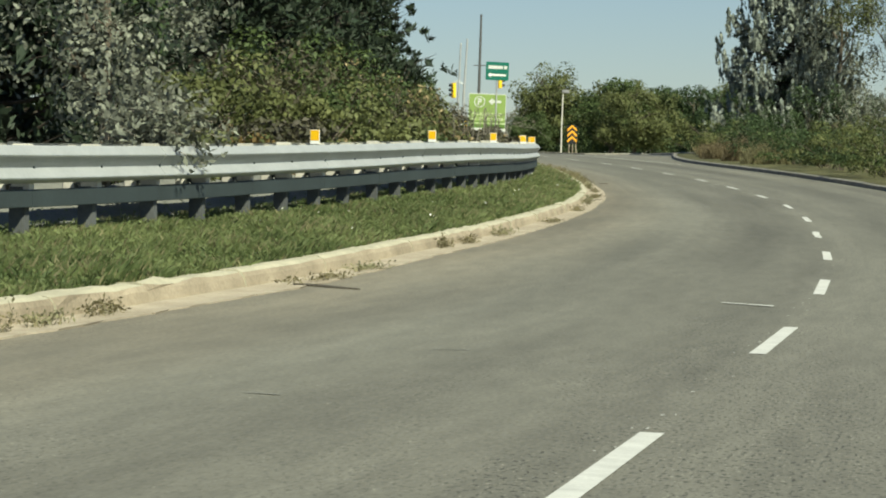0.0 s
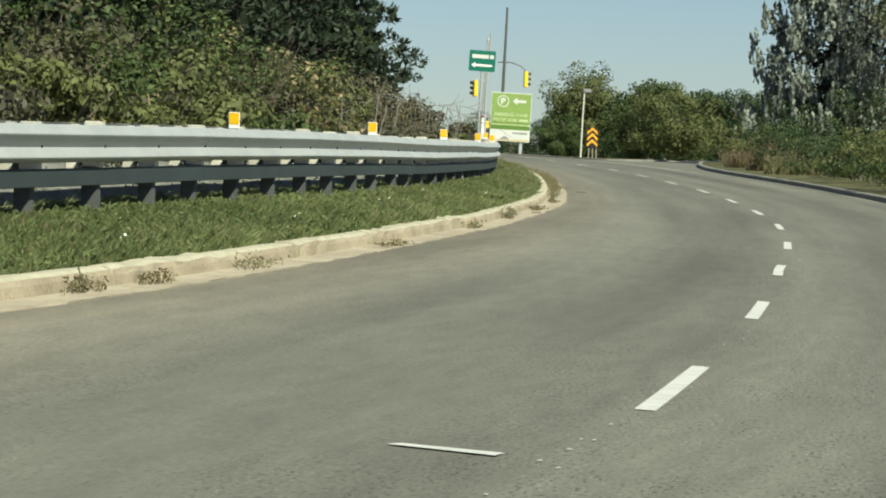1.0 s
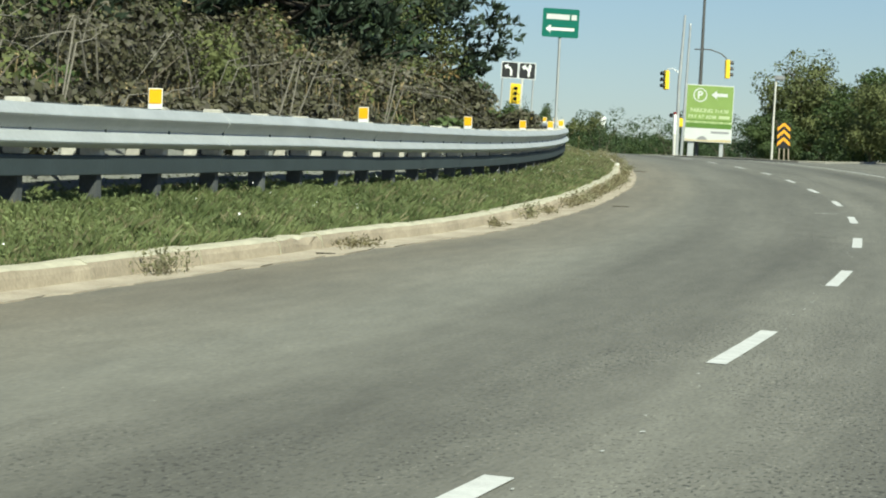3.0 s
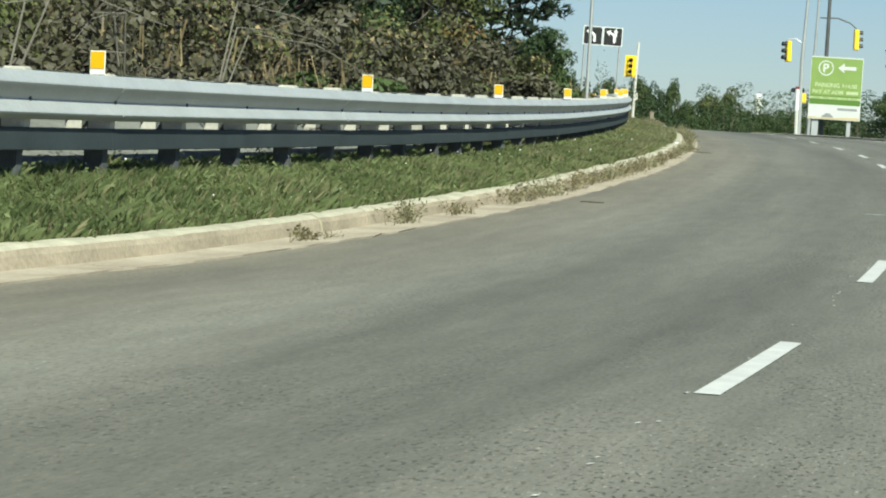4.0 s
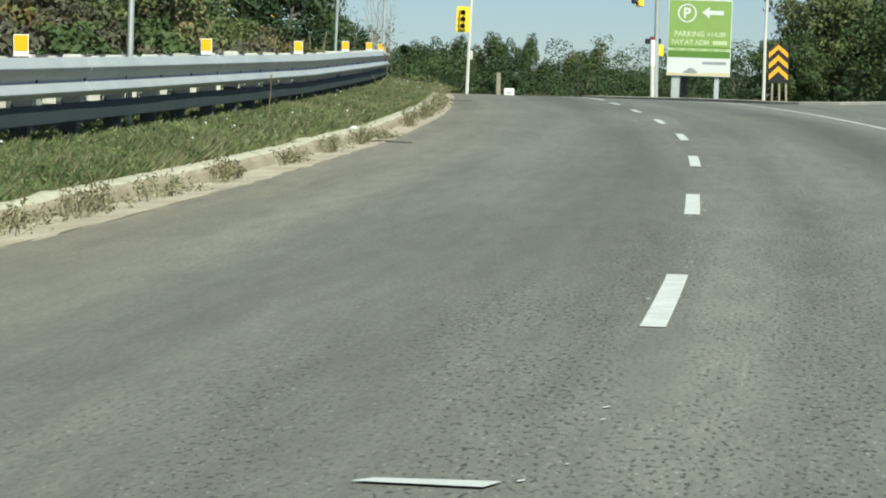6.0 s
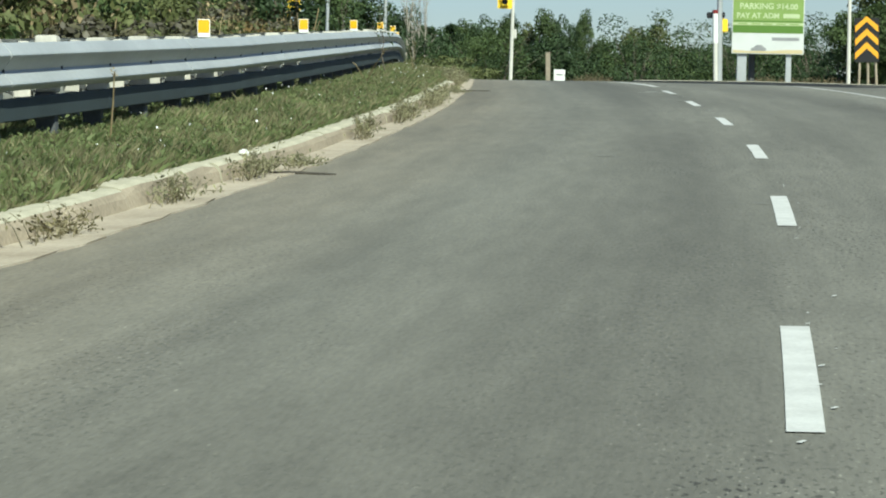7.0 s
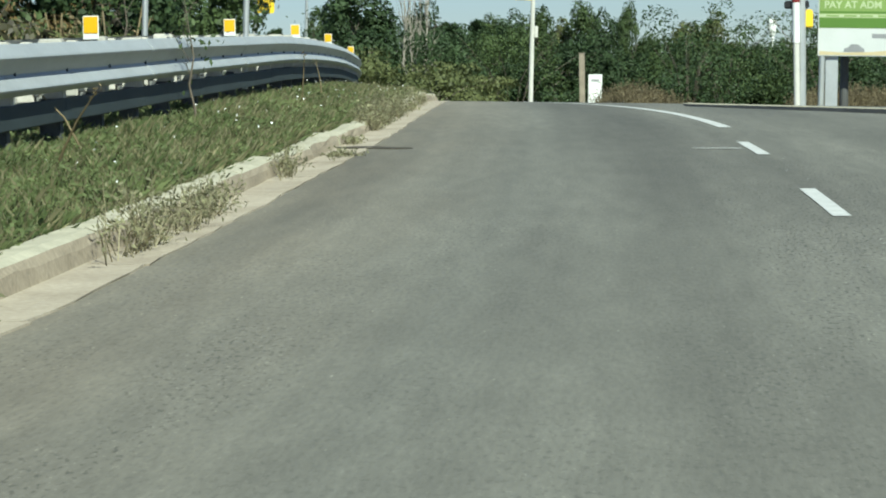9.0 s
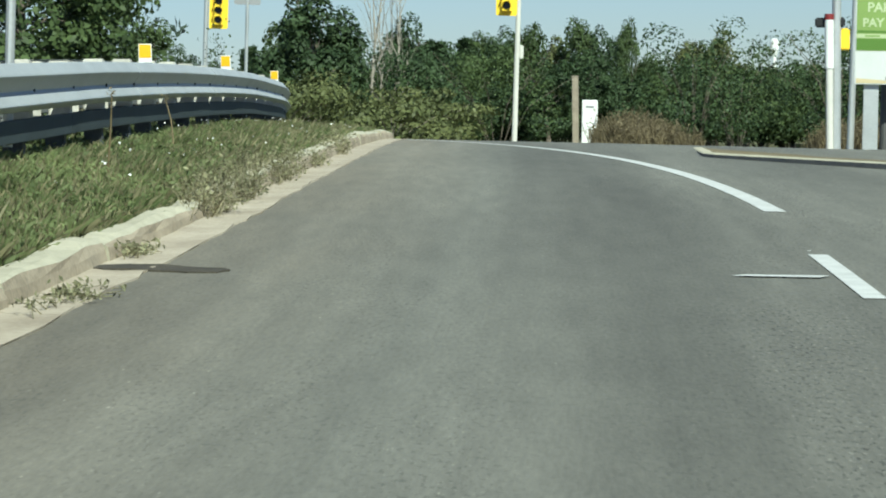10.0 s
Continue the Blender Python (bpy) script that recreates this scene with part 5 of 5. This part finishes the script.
part("dark_band", plate_bm(rect(-W2 + 0.03, 0.79, W2 - 0.03, 1.04), -0.057), S_GREEN2, board, "darker green band")
part("ring", ring_bm(-0.55, 2.62, 0.33, 0.39, -0.058), S_WHITE, board, "white ring round the letter")
lettering("P", -0.72, 2.42, 0.60, S_WHITE, board, -0.058)
part("arrow", plate_bm(arrow_left(0.52, 2.66, 0.90, 0.50), -0.058), S_WHITE, board, "white arrow pointing to the turning lane")
lettering("PARKING", -1.06, 1.66, 0.30, S_PALE, board, -0.058)
lettering("$14.00", 0.30, 1.66, 0.28, S_PALE, board, -0.058)
lettering("PAY AT ADM", -1.16, 1.32, 0.27, S_PALE, board, -0.058)
part("text_bar", plate_bm(rect(0.55, 1.33, 1.15, 1.49), -0.058), S_PALE, board)
for bx in (-1.10, -0.62, -0.18, 0.30, 0.78):
    part("text_bar", plate_bm(rect(bx, 1.085, bx + 0.34, 1.125), -0.061), S_GREEN, board)
part("text_bar", plate_bm(rect(0.15, 0.50, 1.15, 0.62), -0.050), GREY_BACK, board)
part("wave", plate_bm([(-1.28, 0.14), (-0.6, 0.10), (0.1, 0.12), (0.7, 0.17), (1.28, 0.17), (1.28, 0.03), (-1.28, 0.03)], -0.050), PALE_AMBER, board, "faint amber wave")
part("car_drawing", plate_bm([(-0.62, 0.12), (-0.60, 0.21), (-0.50, 0.24), (-0.42, 0.33), (-0.22, 0.33), (-0.12, 0.24), (-0.06, 0.22), (-0.05, 0.12)], -0.054), GREY_BACK, board, "small grey car pictogram")
for px in (-0.93, 0.78):
    part("post", box_bm(0.20 if px > 0 else 0.34, 0.16, 2.9, Matrix.Translation((px, 0.14, -0.40)), 0.01), STEEL, board)

board.scale = (0.924, 0.924, 0.924)
# chevron marker
chev = empty("chevron_marker", pose(-40.18, 156.36, 4.46, 0, 0, 20), "black and amber chevron marker on thin posts", "sign")
part("plate", plate_bm(rounded(0.64, 1.16, 0.05, 0, 0.58), 0, 0.01), S_BLACK, chev)
for k in range(3):
    z0 = 0.10 + 0.35 * k
    part("chevron", plate_bm([(-0.30, z0 - 0.02), (0, z0 + 0.26), (0.30, z0 - 0.02), (0.30, z0 + 0.15), (0, z0 + 0.43 if k < 2 else z0 + 0.40), (-0.30, z0 + 0.15)], -0.005), S_ORANGE, chev, "amber reflective chevron")
for px, ln in ((-0.16, -3), (0.02, 1), (0.2, 4)):
    part("post", tube_bm([(px + 0.05 * ln * 0.3, 0.06, -0.75), (px, 0.05, 0.9)], 0.035, 8), TIMBER, chev)

chev.scale = (0.84, 0.84, 0.84)
# street name sign with arrow
gs = empty("street_sign", pose(-30.13, 105.85, verge_z(-30.13, 105.85), 0, 2.0, 24), "green street sign with white arrow on slim pole", "sign")
zt = 5.65 - verge_z(-29.9, 105.7)
part("pole", tube_bm([(0.05, 0.05, -0.2), (0, 0.05, zt + 0.3)], 0.032, 10), STEEL, gs)
part("panel", plate_bm(rounded(0.84, 0.66, 0.04, 0, zt + 0.33), 0, 0.012), S_STREET, gs, "green panel")
part("arrow", plate_bm(arrow_left(-0.01, zt + 0.19, 0.66, 0.19), -0.005), WHITE, gs, "white arrow")
part("text_bar", plate_bm(rect(-0.33, zt + 0.41, 0.20, zt + 0.53), -0.005), S_WHITE, gs)
part("text_bar", plate_bm(rect(0.24, zt + 0.41, 0.36, zt + 0.53), -0.005), S_WHITE, gs)

# lane-use sign pair
zb = verge_z(-47.85, 146.2)
ls = empty("lane_use_sign", pose(-47.63, 146.36, zb, 0, 2.2, 24), "pair of black lane-use signs with white arrows", "sign")
zs = 6.62 - zb
for k, px in enumerate((-0.33, 0.33)):
    part("panel", plate_bm(rounded(0.59, 0.57, 0.03, px, zs + 0.31), -0.002, 0.012), S_BLACK, ls, "black square panel")
    part("border", plate_bm(rounded(0.64, 0.62, 0.03, px, zs + 0.31), 0.003, 0.016), WHITE, ls, "white back edge")
    sh = [(px + 0.02, zs + 0.10), (px + 0.10, zs + 0.10), (px + 0.10, zs + 0.30), (px + 0.02, zs + 0.42), (px - 0.08, zs + 0.47), (px - 0.06, zs + 0.54), (px - 0.22, zs + 0.46), (px - 0.12, zs + 0.33), (px - 0.10, zs + 0.40), (px - 0.02, zs + 0.36), (px + 0.02, zs + 0.28)]
    part("arrow", plate_bm(sh, -0.005), WHITE, ls, "white curved arrow")
    if k:
        part("arrow", plate_bm([(px + 0.05, zs + 0.30), (px + 0.13, zs + 0.30), (px + 0.13, zs + 0.46), (px + 0.18, zs + 0.46), (px + 0.09, zs + 0.57), (px + 0.0, zs + 0.46), (px + 0.05, zs + 0.46)], -0.006), WHITE, ls, "white straight arrow")
for px in (-0.58, 0.58):
    part("post", tube_bm([(px, 0.05, -0.2), (px, 0.05, zs + 0.6)], 0.035, 10), STEEL, ls)

def traffic_signal(parent, x, y, z, m=0.0, board_=True):
    """Yellow three-lens head, with or without its backboard, as parts of its pole."""
    hd = part("signal_head", box_bm(0.32, 0.22, 0.98, Matrix.Translation((x, y, z)), 0.03), SIGNAL, parent, "yellow signal head")
    if board_:
        part("backboard", plate_bm(rounded(0.62, 1.2, 0.06, x, z), y + 0.02, 0.01), SIGNAL, hd, "yellow backboard")
    for k in (-1, 0, 1):
        bm = bmesh.new()
        bmesh.ops.create_cone(bm, cap_ends=True, segments=20, radius1=0.105, radius2=0.10, depth=0.03, matrix=pose(x, y - 0.12, z + 0.31 * k, 90, 0, 0))
        part("lens", bm, LENS, hd, "dark round lens")
        bm = bmesh.new()
        for j in range(11):
            a0, a1 = radians(-10 + 20 * j), radians(10 + 20 * j)
            q = [bm.verts.new((x + 0.125 * math.cos(a), y - d, z + 0.31 * k + 0.125 * math.sin(a))) for a in (a0, a1) for d in (0.10, 0.30)]
            bm.faces.new((q[0], q[1], q[3], q[2]))
        part("visor", bm, S_BLACK, hd)
    hd.matrix_basis = Matrix.Translation((x, y, 0)) @ pose(0, 0, 0, 0, 0, m) @ Matrix.Translation((-x, -y, 0))
    return hd

sig = empty("signal_pole", pose(-72.93, 208.7, road_z(208.7), 0, 2.2, 24), "pale pole with yellow-backed traffic signal", "traffic light", "junction signals")
part("pole", tube_bm([(0, 0, -0.3), (0, 0, 3.0), (0.02, 0, 5.7)], [0.085, 0.075, 0.066], 12), POLE_PALE, sig)
traffic_signal(sig, -0.34, -0.1, 4.35)
part("control_box", box_bm(0.12, 0.14, 0.4, Matrix.Translation((0.13, 0, 2.7)), 0.02), POLE_PALE, sig)
sig2 = empty("signal_pole", pose(-87.16, 214.5, verge_z(-87.16, 214.5), 0, 2.2, 26), "galvanised pole with yellow-backed traffic signal", "traffic light", "junction signals")
part("pole", tube_bm([(0, 0, -0.3), (0, 0, 2.5), (0, 0, 5.6)], [0.085, 0.08, 0.07], 12), STEEL, sig2)
traffic_signal(sig2, 0.42, -0.1, 4.3)
bk = empty("sign_back", pose(-71.32, 190.57, verge_z(-71.32, 190.57), 0, 2.0, 28), "grey sign seen from behind on slim post", "sign")
part("post", tube_bm([(0, 0, -0.2), (0, 0, 4.4)], 0.04, 8), STEEL, bk)
part("panel", plate_bm(rounded(0.62, 0.75, 0.04, 0, 3.55), -0.03, 0.01), GREY_BACK, bk, "plain grey panel")

# signal cluster by the island
tp = empty("signal_pole", pose(-55.65, 188, road_z(188), 0, 0, 20), "grey pole with side-mounted traffic signals", "traffic light", "junction signals")
part("pole", tube_bm([(0, 0, -0.3), (0.05, 0, 4), (0.25, 0, 7.6)], [0.11, 0.09, 0.06], 12), STEEL, tp)
part("bracket", tube_bm([(0.1, 0, 4.6), (-0.3, 0, 4.85), (-0.6, 0, 4.8)], 0.025, 8), STEEL, tp)
traffic_signal(tp, -0.62, -0.02, 4.25, -65, False)
part("walk_signal", box_bm(0.36, 0.24, 0.45, Matrix.Translation((0.12, 0.12, 2.1)), 0.03), SIGNAL, tp, "yellow pedestrian signal box")
part("walk_signal", box_bm(0.62, 0.22, 0.20, Matrix.Translation((-0.10, 0.06, 2.45)), 0.03), S_BLACK, tp, "dark pedestrian signal box")
part("sleeve", tube_bm([(-0.12, -0.1, 1.5), (-0.12, -0.1, 2.5)], 0.09, 14), WHITE, tp, "white sleeve with red cap")
part("sleeve_cap", tube_bm([(-0.12, -0.1, 2.5), (-0.12, -0.1, 2.62)], 0.095, 14), RED, tp, "dull red cap")
part("thin_pole", tube_bm([(-0.12, -0.1, -0.3), (-0.12, -0.1, 1.55)], 0.075, 12), POLE_PALE, tp)

up = empty("mast_arm_pole", pose(-55.35, 190.6, road_z(190), 0, 0, 20), "tall dark pole with a mast arm and signal", "traffic light", "junction signals")
part("pole", tube_bm([(-0.12, 0, -0.3), (0.0, 0, 4), (0.12, 0, 9.35)], [0.12, 0.10, 0.065], 12), DARKPOLE, up)
part("mast_arm", tube_bm([(-0.35, -0.05, 6.0), (0.5, -0.05, 6.0), (1.05, -0.05, 5.8), (1.38, -0.1, 5.5)], [0.03, 0.035, 0.03, 0.03], 8), DARKPOLE, up)
traffic_signal(up, 1.38, -0.15, 5.0, 100, False)
up2 = empty("slim_pole", pose(-60.9, 204, road_z(204), 0, 0, 20), "slim grey tapered pole by the junction", "pole")
part("shaft", tube_bm([(-0.05, 0, -0.3), (0.3, 0, 8.2)], [0.10, 0.06], 12), STEEL, up2)
part("cap", tube_bm([(0.3, 0, 8.2), (0.303, 0, 8.28)], [0.075, 0.05], 12), STEEL, up2)

# street lamp beside the chevron marker
lp = empty("street_lamp", pose(-41.45, 159.0, 3.92, 0, 0, 15), "slim pale lamp post with box lantern", "street lamp")
part("pole", tube_bm([(-0.04, 0, -0.4), (0, 0, 1.8), (0.06, 0, 3.36)], [0.05, 0.042, 0.036], 10), POLE_PALE, lp)
part("lantern", box_bm(0.42, 0.22, 0.20, Matrix.Translation((0.20, 0, 3.44)), 0.04), GREY_BACK, lp, "grey box lantern")
# small post sign beyond the slip lane
sm = empty("small_sign", pose(-31.5, 165, verge_z(-31.5, 165), 0, 0, 15), "small white sign on a thin post", "sign")
part("post", tube_bm([(0, 0, -0.2), (0, 0, 2.0)], 0.035, 8), STEEL, sm)
part("panel", plate_bm(rounded(0.5, 0.22, 0.03, 0, 1.95), -0.04, 0.01), WHITE, sm, "white panel")

# signal control cabinet and timber post
cb = empty("control_cabinet", pose(-78.0, 225.3, 4.05, 0, 1.5, 24), "white metal signal control cabinet", "cabinet")
part("body", box_bm(0.54, 0.5, 1.72, Matrix.Translation((0, 0, 0.86)), 0.02), WHITE, cb)
part("door", box_bm(0.46, 0.012, 1.45, Matrix.Translation((0, -0.254, 0.86)), 0.004), WHITE, cb)
part("handle", box_bm(0.03, 0.03, 0.14, Matrix.Translation((0.17, -0.272, 0.9)), 0.006), GREY_BACK, cb)
part("vent", box_bm(0.3, 0.01, 0.08, Matrix.Translation((0, -0.262, 1.48)), 0.003), GREY_BACK, cb)
wp = empty("timber_post", pose(-80.2, 229, 4.05, 0, 0, 10), "weathered square timber post", "post")
part("shaft", box_bm(0.20, 0.2, 2.85, Matrix.Translation((0, 0, 1.2)), 0.015), TIMBER, wp)
part("cap", box_bm(0.23, 0.23, 0.04, Matrix.Translation((0, 0, 2.64)), 0.01), TIMBER, wp)

# raised island between the road and the slip lane
out = [(-48.3, 163.0), (-46.9, 161.6), (-45.2, 160.0), (-43.5, 158.4), (-41.8, 156.8), (-40.1, 155.3), (-39.0, 154.5), (-37.9, 154.5), (-37.2, 155.2), (-36.8, 158), (-38.2, 166), (-41.5, 178), (-46, 190), (-50, 200), (-55, 203), (-59, 199), (-59.5, 192), (-56.3, 182), (-52.3, 172), (-49.4, 165.2), (-48.7, 163.6)]
out = out[::-1]
isl = empty("traffic_island", Matrix(), "raised traffic island with pale concrete kerb", "traffic island")
isl["kind"] = "structure"
cx, cy = sum(p[0] for p in out) / len(out), sum(p[1] for p in out) / len(out)
def island_ring(shrink, dz):
    r = []
    for x, y in out:
        d = Vector((cx - x, cy - y))
        d.normalize()
        r.append((x + d.x * shrink, y + d.y * shrink, surface_z(x, y) + dz - 0.006 * max(0, y - 158)))
    return r
m = len(out)
v = island_ring(0, -0.1) + island_ring(0.02, 0.07) + island_ring(0.05, 0.082) + island_ring(0.20, 0.086)
f = [(r * m + i, r * m + (i + 1) % m, (r + 1) * m + (i + 1) % m, (r + 1) * m + i) for r in range(3) for i in range(m)]
ik = mesh_object("island_kerb", v, f, CONCRETE_TOP, False, isl)
# Upright sides get a greyer concrete, so their shade is in the colour.
ik.data.materials.append(KERB_GREY)
for q, pl in enumerate(ik.data.polygons):
    if q < m:
        pl.material_index = 1
v = island_ring(0.18, 0.078) + [(cx, cy, surface_z(cx, cy) - 0.12)]
f = [(i, (i + 1) % m, m) for i in range(m)]
mesh_object("island_top", v, f, DRY, True, isl)

# far white tower
tw = empty("far_tower", pose(-34.6 - 0.354 * 950, 128.9 + 0.935 * 950, 3.0), "slim white tower far beyond the trees", "tower")
part("shaft", tube_bm([(0, 0, -1), (0, 0, 27)], [0.7, 0.6], 14), WHITE, tw)
part("cab", tube_bm([(0, 0, 26.5), (0, 0, 28), (0, 0, 31), (0, 0, 32)], [0.7, 1.3, 1.4, 0.8], 14), WHITE, tw)
